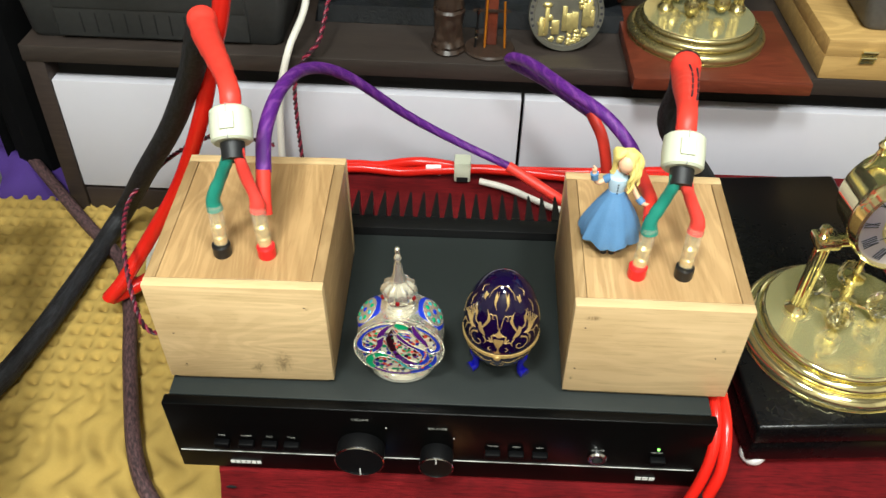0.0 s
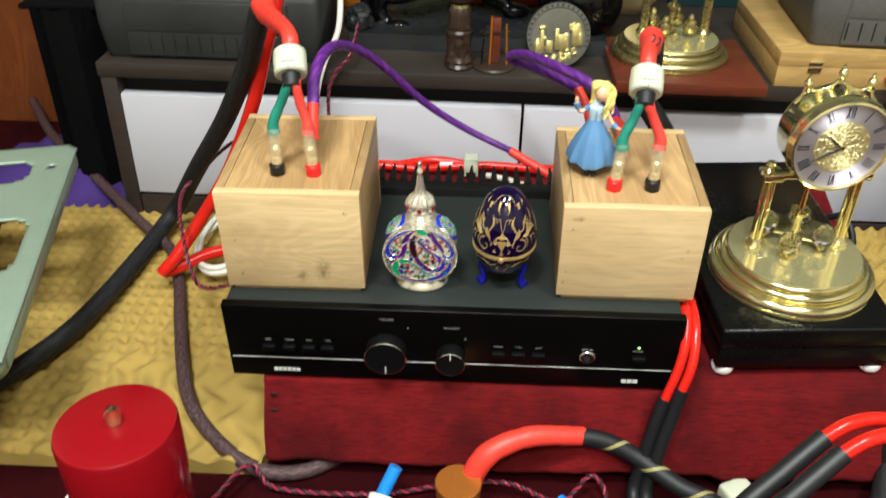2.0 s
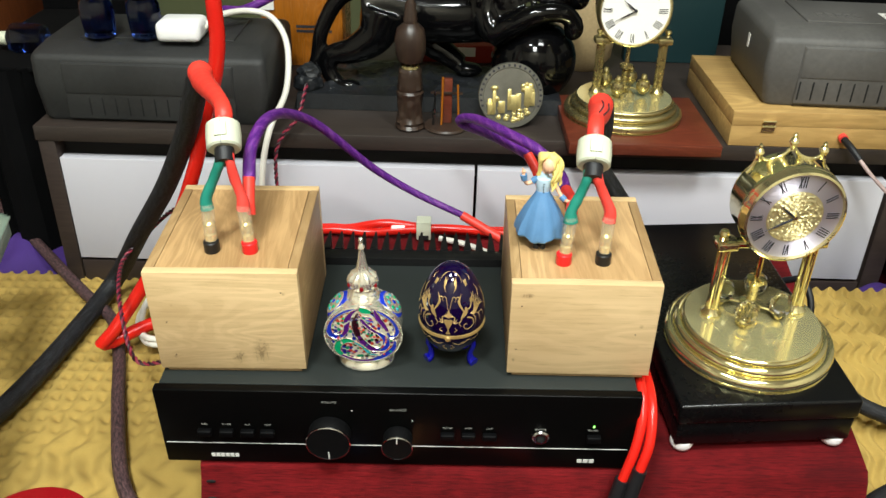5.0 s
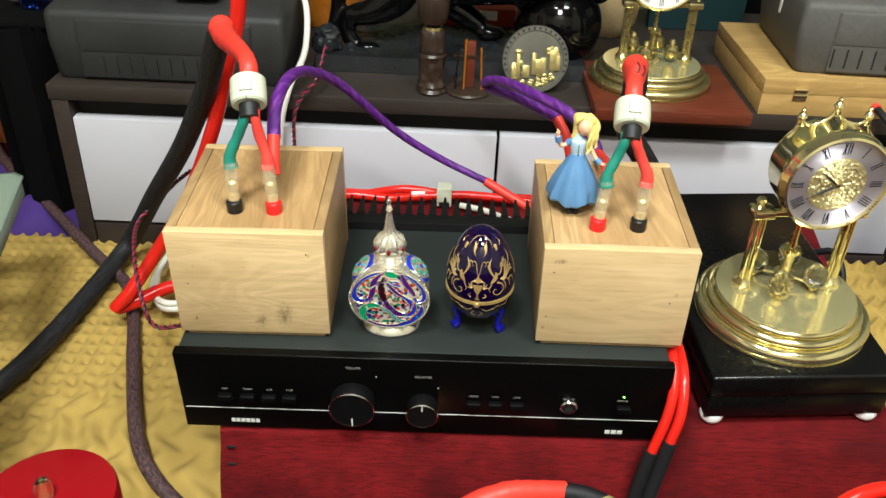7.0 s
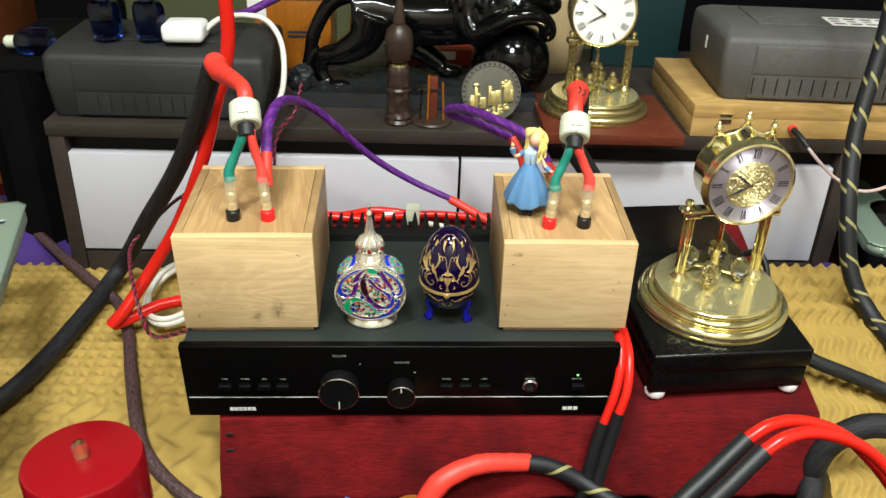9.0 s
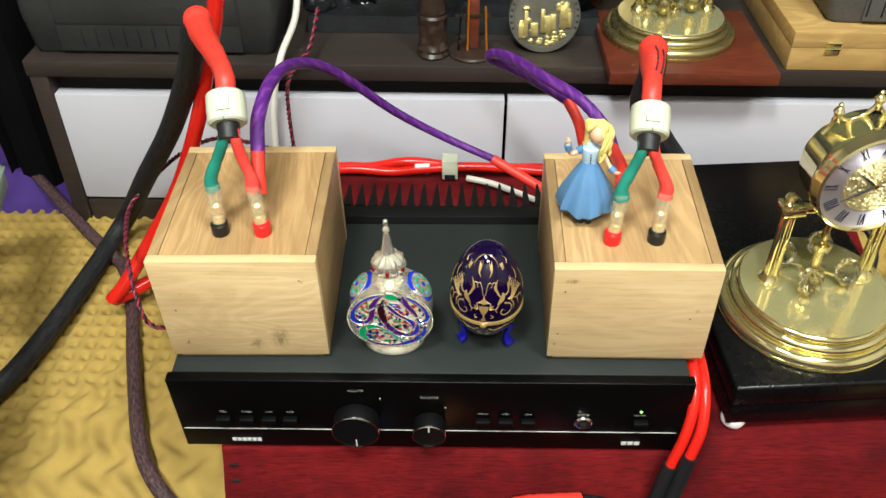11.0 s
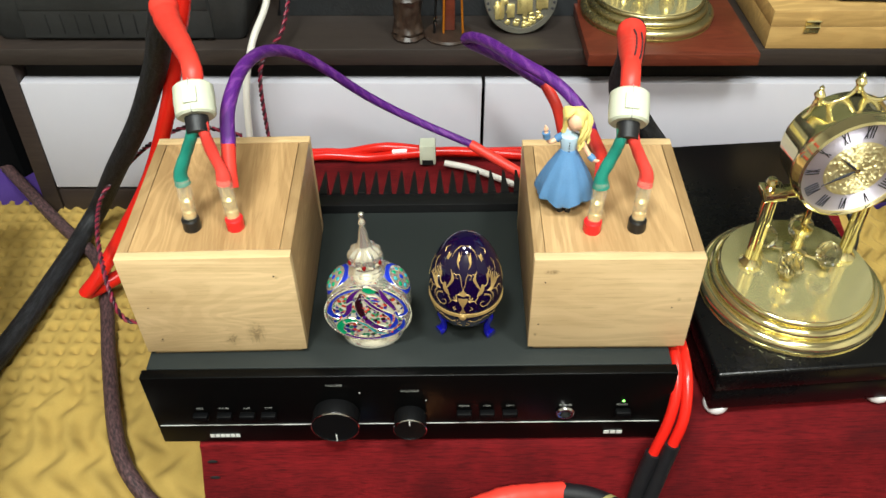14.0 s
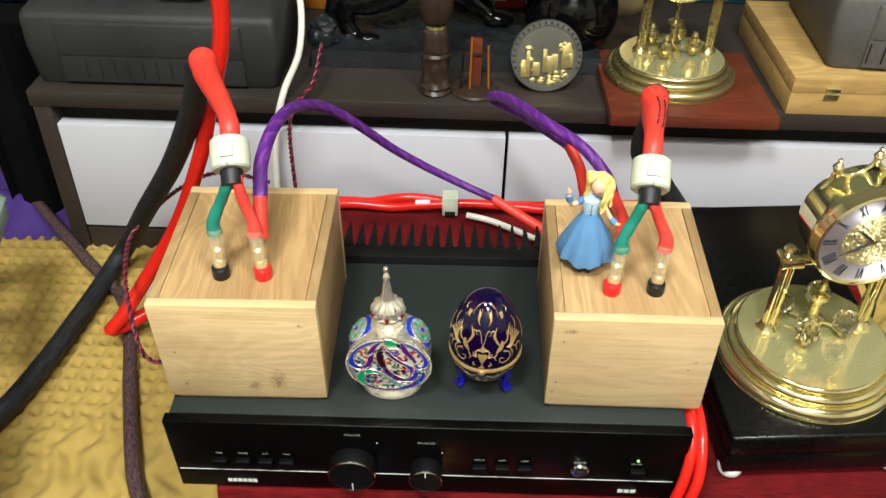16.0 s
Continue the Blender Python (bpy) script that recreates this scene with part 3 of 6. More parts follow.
def crumpled(x0, x1, y0, y1, h, seed):
    return grid(50, 40, lambda u, v: Vector((x0 + (x1 - x0) * u, y0 + (y1 - y0) * v, 0.004 + h * (0.5 + 0.5 * noise.noise(Vector((u * 5, v * 5, seed)))) * math.sin(math.pi * u) ** 0.4 * math.sin(math.pi * v) ** 0.4)))


single("purple_cloth", crumpled(-0.80, -0.50, 0.455, 0.70, 0.07, 1.0), M["purple_cloth"], "crumpled purple cloth on the floor beside the cabinet", "cloth")
single("purple_cloth", crumpled(0.60, 0.95, 0.34, 0.46, 0.09, 5.0), M["purple_cloth"], "crumpled purple cloth on the floor before the cabinet", "cloth")


# ---- the amplifier ----
UP = Matrix.Translation((0, -0.1, -0.11))
amp = leaning(thing("amplifier", "slim black stereo amplifier with two knobs on red cloth", "amplifier", (0, 0.1, 0.11)))
part("cover", block(-0.213, 0.213, 0.006, 0.196, 0.111, 0.1985, 0.0015), M["amp_top"], amp, "dark charcoal metal cover", UP)
front = part("front_panel", block(-0.216, 0.216, -0.004, 0.0055, 0.11, 0.199, 0.0012, 3), M["amp_front"], amp, "black front panel", UP)
part("stripe", block(-0.213, 0.210, -0.0046, -0.0041, 0.1348, 0.1353), M["mark"], front, "thin white line", UP)
bm = bmesh.new()
for i in range(6):
    x = -0.1738 + 0.0044 * i
    for za, zb in ((0.1175, 0.1185), (0.1191, 0.1199), (0.1205, 0.1215)):
        block(x, x + 0.0036, -0.0046, -0.0041, za, zb, bm=bm)
part("logo", bm, M["mark"], front, "small white maker's mark", UP)
bm = bmesh.new()
for i, (a, b) in enumerate(((0.165, 0.1695), (0.1705, 0.1750), (0.176, 0.1805))):
    block(a, b, -0.0046, -0.0041, 0.1175, 0.1215, bm=bm)
part("model_mark", bm, M["mark"], front, "small white model mark", UP)
for x in (-0.175, -0.155, -0.136, -0.118, 0.045, 0.064, 0.083, 0.177):
    part("button", block(x - 0.0064, x + 0.0064, -0.0105, -0.0045, 0.1475, 0.1545, 0.0012, 3), M["button_black"], front, "", UP)
for text, x in (("DISC", -0.175), ("TUNER", -0.155), ("AUX", -0.136), ("TAPE", -0.118), ("MONO", 0.045), ("HIGH", 0.064), ("LOW", 0.083), ("PHONES", 0.129), ("POWER", 0.176)):
    lettering(text, 0.0027, front, (x, -0.0043 - 0.1, 0.0485), M["mark_dim"])
lettering("VOLUME", 0.0034, front, (-0.0605, -0.0043 - 0.1, 0.0775), M["mark_dim"])
lettering("BALANCE", 0.0034, front, (0.0005, -0.0043 - 0.1, 0.0695), M["mark_dim"])
for x, z, r, t in ((-0.0615, 0.1515, 0.0195, 0.0), (0.0, 0.147, 0.0135, 180.0)):
    kn = part("knob", lathe([(r * 0.98, -0.0045), (r, -0.006), (r, -0.0185), (r * 0.97, -0.0195), (0, -0.0195)][::-1], 56, (x, 0, z), (0, 1, 0)), M["knob_face"], front, "round black control knob", UP)
    part("rim", lathe([(r * 0.985, -0.0200), (r + 0.0006, -0.0194), (r + 0.0006, -0.0184), (r * 0.985, -0.0188)], 56, (x, 0, z), (0, 1, 0), ring=True), M["steel"], kn, "bright metal rim", UP)
    s = -1 if t == 0 else 1
    z0, z1 = sorted((z + s * r * 0.92, z + s * r * 0.5))
    part("pointer", block(x - 0.0005, x + 0.0005, -0.0203, -0.0196, z0, z1), M["mark"], kn, "white pointer line", UP)
part("scale_dot", ball((-0.0405, -0.0043, 0.178), 0.0006, 8), M["mark"], front, "", UP)
part("scale_dot", ball((0.0135, -0.0043, 0.167), 0.0006, 8), M["mark"], front, "", UP)
jack = part("headphone_jack", lathe([(0.0045, -0.0046), (0.0078, -0.0046), (0.0078, -0.0075), (0.0066, -0.009), (0.0045, -0.009)], 32, (0.129, 0, 0.1515), (0, 1, 0), ring=True), M["steel"], front, "round chrome headphone socket", UP)
part("socket_hole", lathe([(0.0045, -0.0042), (0.0045, -0.006), (0, -0.006)], 24, (0.129, 0, 0.1515), (0, 1, 0)), M["case_dark"], jack, "", UP)
part("indicator_light", ball((0.1765, -0.0045, 0.1635), 0.0011, 12), M["led"], front, "green power light", UP)
sink = part("heat_sink", block(-0.213, 0.213, 0.1965, 0.214, 0.112, 0.207, 0.001), M["black_plastic"], amp, "black finned heat sink", UP)
fin = bmesh.new()
prof = [(-0.0042, 0.2135), (-0.0012, 0.2445), (-0.0006, 0.2475), (0.0006, 0.2475), (0.0012, 0.2445), (0.0042, 0.2135)]
lo, hi = [fin.verts.new((a, b, 0.116)) for a, b in prof], [fin.verts.new((a, b, 0.2085)) for a, b in prof]
fin.faces.new(lo), fin.faces.new(hi)
for i in range(6):
    fin.faces.new((lo[i], lo[(i + 1) % 6], hi[(i + 1) % 6], hi[i]))
fin.transform(Matrix.Translation((0, -0.1, -0.11)))
fin_mesh = mesh_of("fin", fin, M["black_plastic"])
for i in range(33):
    f = new("fin", fin_mesh)
    f.parent = sink
    f.matrix_basis = Matrix.Translation((-0.2032 + 0.0127 * i, 0, 0))


# ---- the two wooden boxes ----
def wooden_box(x0, x1, y0, y1, turn, label, face, top, nails, h=0.1045):
    w, d, t = (x1 - x0) / 2, (y1 - y0) / 2, 0.0085
    b = leaning(thing("wooden_box", label, "box", ((x0 + x1) / 2, (y0 + y1) / 2, 0.1990), turn, "wooden boxes on the amplifier"))
    part("plinth", block(-w + 0.005, w - 0.005, -d + 0.003, d - 0.005, 0, 0.0045), M["oak_side_shaded"], b)
    z0, z1 = 0.0045, 0.0045 + h
    part("front_panel", block(-w, w, -d, -d + t, z0, z1, 0.0007, 2), M[face], b)
    part("back_panel", block(-w, w, d - t, d, z0, z1, 0.0007, 2), M["oak"], b)
    part("side_panel", block(-w + 0.0001, -w + t, -d + t + 0.0002, d - t - 0.0002, z0, z1, 0.0007, 2), M["oak_side_shaded"], b)
    part("side_panel", block(w - t, w - 0.0001, -d + t + 0.0002, d - t - 0.0002, z0, z1, 0.0007, 2), M["oak_side_shaded"], b)
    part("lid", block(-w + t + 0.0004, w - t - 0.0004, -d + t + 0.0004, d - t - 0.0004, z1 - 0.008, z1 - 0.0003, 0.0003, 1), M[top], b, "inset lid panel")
    for nx, nz in nails:
        part("nail_hole", lathe([(0, -0.0002), (0.0007, -0.0001), (0.0007, 0.0006), (0, 0.0006)], 8, (-w + 2 * w * nx, -d, z0 + h * nz), (0, 1, 0)), M["case_dark"], b, "tiny dark nail hole")
    return b


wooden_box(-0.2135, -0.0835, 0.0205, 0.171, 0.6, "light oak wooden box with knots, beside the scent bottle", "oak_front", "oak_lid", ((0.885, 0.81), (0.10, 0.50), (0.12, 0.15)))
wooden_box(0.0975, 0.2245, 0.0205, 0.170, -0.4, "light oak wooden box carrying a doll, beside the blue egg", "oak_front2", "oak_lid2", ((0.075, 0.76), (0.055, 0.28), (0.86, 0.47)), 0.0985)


# ---- plugs, ferrites and their cables ----
def banana_plug(x, y, z, collar, lean, label):
    p = leaning(thing("banana_plug", label, "plug", (x, y, z), 0, "plugs on the boxes"))
    tip = Vector((lean[0], lean[1], 0.048))
    part("collar", lathe([(0.0066, 0.0), (0.0068, 0.001), (0.0068, 0.0095), (0.006, 0.0105), (0, 0.0105)], 28), collar, p)
    part("sleeve", lathe([(0.0055, 0.0105), (0.0058, 0.012), (0.0057, 0.043), (0.0051, 0.044), (0.0051, 0.0105)], 28, axis=tip, ring=True), M["clear_tube"], p, "clear plastic sleeve")
    part("pin", lathe([(0.0, 0.0106), (0.0048, 0.0106), (0.0048, 0.016), (0.0035, 0.017), (0.0035, 0.020), (0.0049, 0.021), (0.0049, 0.026), (0.0030, 0.028), (0.0030, 0.043), (0, 0.043)], 24, axis=tip), M["brass_pin"], p, "brass plug body")
    return p, SLOPE @ (Vector((x, y, z)) + tip.normalized() * 0.043)


TOP, TOP_LOW = 0.3078, 0.3018
p1, e1 = banana_plug(-0.161, 0.0548, TOP, M["rubber_black"], (0.0, 0.006), "brass banana plug with a black collar")
p2, e2 = banana_plug(-0.128, 0.0548, TOP, M["rubber_red"], (-0.003, 0.006), "brass banana plug with a red collar")
p3, e3 = banana_plug(0.143, 0.0532, TOP_LOW, M["rubber_red"], (0.004, 0.006), "brass banana plug with a red collar")
p4, e4 = banana_plug(0.177, 0.0542, TOP_LOW, M["rubber_black"], (0.002, 0.006), "brass banana plug with a black collar")


def ferrite(c, axis, label):
    f = thing("ferrite_clamp", label, "ferrite clamp", c, 0, "ferrite clamps")
    a = Vector(axis).normalized()
    part("shell", lathe([(0.008, -0.012), (0.0125, -0.012), (0.0142, -0.0105), (0.0147, 0.0), (0.0142, 0.0105), (0.0125, 0.012), (0.008, 0.012)], 22, (0, 0, 0), a, ring=True), M["ferrite_white"], f)
    right = a.cross(Vector((0, -0.5, 1))).normalized()
    up = right.cross(a)
    turn = Matrix((right, -a, up)).transposed().to_4x4()
    latch = block(-0.005, 0.005, -0.006, 0.006, 0.0137, 0.0158, 0.0008)
    latch.transform(turn)
    part("latch", latch, M["ferrite_white"], f)
    seam = block(-0.0002, 0.0002, -0.0121, 0.0121, 0.0, 0.0149)
    seam.transform(turn)
    part("seam", seam, M["pvc_grey"], f, "thin grey seam")
    return f


CL, CR = Vector((-0.145, 0.067, 0.407)), Vector((0.164, 0.068, 0.396))
AL, AR = Vector((-0.012, 0.06, 0.05)), Vector((0.008, 0.06, 0.045))
ferrite(CL, AL, "cream-white plastic ferrite clamp round the wires")
ferrite(CR, AR, "cream-white plastic ferrite clamp round the wires")


def lead(base1, base2, c, axis, tip, tail, mats, label):
    a = axis.normalized()
    th = thing("speaker_lead", label, "cable", c, 0, "leads on the boxes")
    ex = c - a * 0.014
    part("boot", tube([c - a * 0.004, ex, ex - a * 0.010], lambda s: 0.0088 - 0.001 * s, 16, 0.003), M["shrink_black"], th, "black tape where the wires part", True)
    for base, m, dx in ((base1, mats[0], -0.004), (base2, mats[1], 0.004)):
        mid = (base + ex) / 2 + Vector((dx * 0.25, -0.001, 0.001))
        part("wire", tube([base - Vector((0, 0, 0.004)), base + Vector((0, 0.001, 0.006)), mid, ex - a * 0.008 + Vector((dx, 0, 0)), ex + Vector((dx, 0, 0))], lambda s: 0.0060 - 0.0014 * min(1, s * 3.5) - 0.0004 * s, 16, 0.003, wrinkle=0.14), m, th, "", True)
    part("red_sleeve", tube([c + a * 0.006, c + a * 0.03, tip - (tip - c).normalized() * 0.03, tip], lambda s: 0.0072 + 0.0065 * max(0, s - 0.25), 18, 0.004, wrinkle=0.07), M["shrink_red"], th, "red heat-shrink sleeve", True)
    part("cable", tube(tail, lambda s: 0.0118 - 0.004 * max(0.0, 1 - s * 30), 18, 0.008), M["braid_black"], th, "thick black braided cable", True)
    return th


TL, TR = Vector((-0.203, 0.215, 0.412)), Vector((0.190, 0.205, 0.388))
lead(e1, e2, CL, AL, TL, [TL - (TL - CL).normalized() * 0.006, TL + Vector((-0.004, 0.010, -0.004)), (-0.222, 0.243, 0.372), (-0.244, 0.27, 0.325), (-0.293, 0.315, 0.238), (-0.352, 0.352, 0.150), (-0.405, 0.395, 0.068), (-0.425, 0.375, 0.042), (-0.432, 0.308, 0.040), (-0.448, 0.189, 0.040), (-0.470, 0.110, 0.040), (-0.52, 0.02, 0.040), (-0.62, -0.10, 0.04)], (M["shrink_green"], M["shrink_salmon"]), "green and red wires under a red sleeve on a black cable")
ld = lead(e3, e4, CR, AR, TR, [TR - (TR - CR).normalized() * 0.006, TR + Vector((0.003, 0.010, -0.004)), (0.196, 0.222, 0.355), (0.193, 0.226, 0.320), (0.215, 0.222, 0.285), (0.245, 0.235, 0.235), (0.262, 0.30, 0.15), (0.265, 0.34, 0.06), (0.27, 0.40, 0.02)], (M["shrink_green"], M["shrink_salmon"]), "green and red wires under a red sleeve on a black cable")


def sleeve_print(c, tip, parent):
    a = AR.normalized()
    line = spline([c + a * 0.006, c + a * 0.03, tip - (tip - c).normalized() * 0.03, tip], 0.004)
    n = len(line) - 1
    for s0, s1 in ((0.26, 0.36), (0.40, 0.46), (0.50, 0.60), (0.64, 0.69), (0.73, 0.83)):
        bm = bmesh.new()
        for row in range(2):
            rail = []
            for q in range(5):
                s = s0 + (s1 - s0) * q / 4
                i = min(n - 1, int(s * n))
                p = line[i].lerp(line[i + 1], s * n - i)
                way = (line[i + 1] - line[i]).normalized()
                right = way.cross(Vector((0, 0, 1))).normalized()
                up = right.cross(way)
                r = 0.0072 + 0.0065 * max(0, s - 0.25) + 0.0005
                f = (Vector((0, -1, 0.6)) - way * way.dot(Vector((0, -1, 0.6)))).normalized()
                side = f.cross(way)
                off = 0.3 * (row * 2 - 1)
                rail.append(p + r * (math.cos(off) * f + math.sin(off) * side))
            tube(rail, 0.0007, 5, smooth=False, bm=bm)
        part("print_bar", bm, M["ink"], parent, "", True)


def cable(pts, r, m, label, category="cable", group="", seg=14, step=0.006, wrinkle=0.0, name="cable"):
    return single(name, tube(pts, r, seg, step, wrinkle=wrinkle), m, label, category, None, 0, group)


sleeve_print(CR, TR, ld)

# purple links
pl = thing("purple_link", "purple braided link cable with red sleeved ends", "cable", (-0.13, 0.09, 0.33), 0, "purple links")
part("sleeve", tube([(-0.128, 0.055, 0.340), (-0.129, 0.062, 0.352), (-0.129, 0.072, 0.368)], 0.0055, 14, 0.003), M["shrink_red"], pl, "red heat-shrink end", True)
part("cable", tube([(-0.129, 0.071, 0.366), (-0.131, 0.098, 0.384), (-0.128, 0.150, 0.389), (-0.119, 0.210, 0.372), (-0.095, 0.255, 0.340), (-0.045, 0.300, 0.272), (0.005, 0.315, 0.232), (0.061, 0.310, 0.206)], lambda s: 0.0057 - 0.0017 * s, 16, 0.005), M["braid_purple"], pl, "purple braided sleeve", True)
part("sleeve", tube([(0.058, 0.3105, 0.207), (0.080, 0.302, 0.197), (0.108, 0.29, 0.185), (0.14, 0.285, 0.165)], 0.0055, 14, 0.004), M["shrink_red"], pl, "red heat-shrink end", True)
pr = thing("purple_link", "purple braided link cable looping back on itself", "cable", (0.15, 0.2, 0.3), 0, "purple links")
part("cable", tube([(0.1555, 0.150, 0.322), (0.151, 0.175, 0.328), (0.130, 0.200, 0.342), (0.100, 0.238, 0.344), (0.075, 0.290, 0.336), (0.060, 0.322, 0.326), (0.053, 0.334, 0.318), (0.060, 0.334, 0.312), (0.085, 0.300, 0.316), (0.108, 0.265, 0.318), (0.127, 0.238, 0.318)], 0.0054, 16, 0.005), M["braid_purple"], pr, "purple braided sleeve", True)
part("sleeve", tube([(0.1475, 0.054, 0.348), (0.151, 0.075, 0.347), (0.1545, 0.115, 0.332), (0.1555, 0.153, 0.321)], 0.0054, 14, 0.003), M["shrink_red"], pr, "red heat-shrink end", True)
part("sleeve", tube([(0.125, 0.240, 0.319), (0.138, 0.225, 0.295), (0.145, 0.235, 0.24), (0.12, 0.275, 0.19)], 0.0052, 14, 0.004), M["shrink_red"], pr, "red heat-shrink end", True)

# red loop beside the boxes
cable([(-0.19, 0.29, 0.62), (-0.197, 0.285, 0.52), (-0.199, 0.28, 0.47), (-0.200, 0.28, 0.425), (-0.208, 0.28, 0.385), (-0.223, 0.28, 0.342), (-0.247, 0.285, 0.272), (-0.290, 0.295, 0.180), (-0.335, 0.285, 0.110), (-0.368, 0.255, 0.066), (-0.380, 0.248, 0.055), (-0.372, 0.258, 0.050), (-0.333, 0.290, 0.055), (-0.28, 0.31, 0.06), (-0.21, 0.30, 0.11)], 0.0082, M["pvc_red"], "glossy red cable hanging in a loop beside the box", group="red cables", seg=16)
for pts in ([(-0.26, 0.36, 0.07), (-0.19, 0.39, 0.125), (-0.12, 0.392, 0.139), (-0.063, 0.39, 0.137), (-0.026, 0.389, 0.141), (0.038, 0.388, 0.146), (0.114, 0.388, 0.140), (0.17, 0.385, 0.138), (0.27, 0.40, 0.137)],
            [(-0.27, 0.37, 0.06), (-0.19, 0.40, 0.130), (-0.121, 0.400, 0.138), (-0.089, 0.398, 0.139), (-0.038, 0.396, 0.148), (0.032, 0.398, 0.138), (0.115, 0.398, 0.138), (0.17, 0.40, 0.138), (0.27, 0.41, 0.137)]):
    cable(pts, 0.0056, M["pvc_red"], "red cable strung behind the heat sink", group="red cables")
cable([(0.03, 0.375, 0.138), (0.06, 0.365, 0.137), (0.09, 0.350, 0.134), (0.115, 0.335, 0.133), (0.15, 0.33, 0.133)], 0.0038, M["pvc_white"], "white cable behind the heat sink", group="white cables")
clip = thing("cable_clip", "small grey-white plastic clip on the red cables", "clip", (0.0095, 0.390, 0.145))
part("body", block(-0.0095, 0.0095, -0.010, 0.010, -0.013, 0.013, 0.0015), M["ferrite_white"], clip)
part("slot", block(-0.0065, 0.0065, -0.0106, -0.0101, -0.0125, -0.006), M["case_dark"], clip)
single("cable_tag", block(-0.009, 0.009, -0.008, 0.008, -0.006, 0.006, 0.001), M["white_plastic"], "small white tag on a red cable", "tag", (-0.024, 0.394, 0.142))

# white mains lead with its plug
wl = thing("white_lead", "white mains lead with a white plug on the black case", "cable", (-0.30, 0.5, 0.357))
wp = part("plug", block(-0.338, -0.280, 0.485, 0.535, 0.3575, 0.384, 0.008, 3), M["white_plastic"], wl, "rounded white plug", True)
part("cable", tube([(-0.285, 0.512, 0.368), (-0.268, 0.545, 0.378), (-0.238, 0.585, 0.374), (-0.205, 0.580, 0.366), (-0.184, 0.560, 0.335), (-0.178, 0.500, 0.292), (-0.190, 0.442, 0.264), (-0.203, 0.432, 0.215), (-0.21, 0.43, 0.15), (-0.215, 0.42, 0.02)], 0.0042, 12), M["pvc_white"], wl, "", True)
coil = [(-0.24, 0.42, 0.02)]
for i in range(26):
    a = 0.55 * i
    coil.append((-0.315 + (0.05 + 0.006 * math.sin(i)) * math.cos(a), 0.35 + (0.075 + 0.012 * math.sin(1.7 * i)) * math.sin(a), 0.036 + 0.0006 * i))
wc = thing("white_lead", "white lead lying in coils on the foam", "cable", (-0.315, 0.35, 0.03), 0, "white cables")
part("cable", tube(coil, 0.0042, 10), M["pvc_white"], wc, "", True)
part("plug", tube([(-0.30, 0.283, 0.042), (-0.27, 0.295, 0.042), (-0.255, 0.30, 0.042)], 0.008, 12, 0.004), M["pvc_grey"], wc, "grey moulded plug", True)


def twisted_pair(pts, label):
    th = thing("twisted_pair", label, "cable", pts[0], 0, "twisted pairs")
    for ph, m in ((0, "twist_red"), (math.pi, "twist_black")):
        part("wire", tube(twisted(pts, 0.0014, 0.013, ph), 0.0015, 8, smooth=False), M[m], th, "", True)


twisted_pair([(-0.150, 0.50, 0.30), (-0.155, 0.445, 0.275), (-0.172, 0.428, 0.258), (-0.183, 0.42, 0.229), (-0.185, 0.42, 0.15), (-0.18, 0.41, 0.03)], "thin maroon and black twisted wires hanging from the shelf")
twisted_pair([(-0.20, 0.36, 0.19), (-0.25, 0.345, 0.212), (-0.298, 0.340, 0.193), (-0.345, 0.355, 0.148), (-0.370, 0.335, 0.124), (-0.350, 0.262, 0.134), (-0.328, 0.205, 0.128), (-0.312, 0.172, 0.108), (-0.303, 0.165, 0.094), (-0.285, 0.158, 0.096), (-0.245, 0.152, 0.112), (-0.205, 0.15, 0.13)], "thin maroon and black twisted wires beside the amplifier")
twisted_pair([(-0.30, -0.17, 0.006), (-0.235, -0.10, 0.02), (-0.20, -0.05, 0.03), (-0.17, -0.06, 0.01), (-0.07, -0.06, 0.008), (0.01, -0.045, 0.012), (0.06, -0.05, 0.02), (0.11, -0.06, 0.008), (0.14, -0.045, 0.03), (0.155, -0.06, 0.02), (0.15, -0.09, 0.006), (0.24, -0.12, 0.006)], "thin maroon and black twisted wires lying on the carpet")
cable([(-0.80, 0.78, 0.05), (-0.70, 0.64, 0.05), (-0.599, 0.535, 0.045), (-0.47, 0.40, 0.036), (-0.404, 0.336, 0.030), (-0.368, 0.26, 0.030), (-0.338, 0.170, 0.030), (-0.300, 0.066, 0.03), (-0.270, 0.015, 0.028), (-0.228, -0.022, 0.018), (-0.190, -0.038, 0.010), (-0.150, -0.036, 0.009), (-0.115, -0.012, 0.0085), (-0.09, 0.022, 0.0085)], 0.0078, M["braid_brown"], "dark brown braided cable lying on foam and carpet", group="thick cables", seg=16)

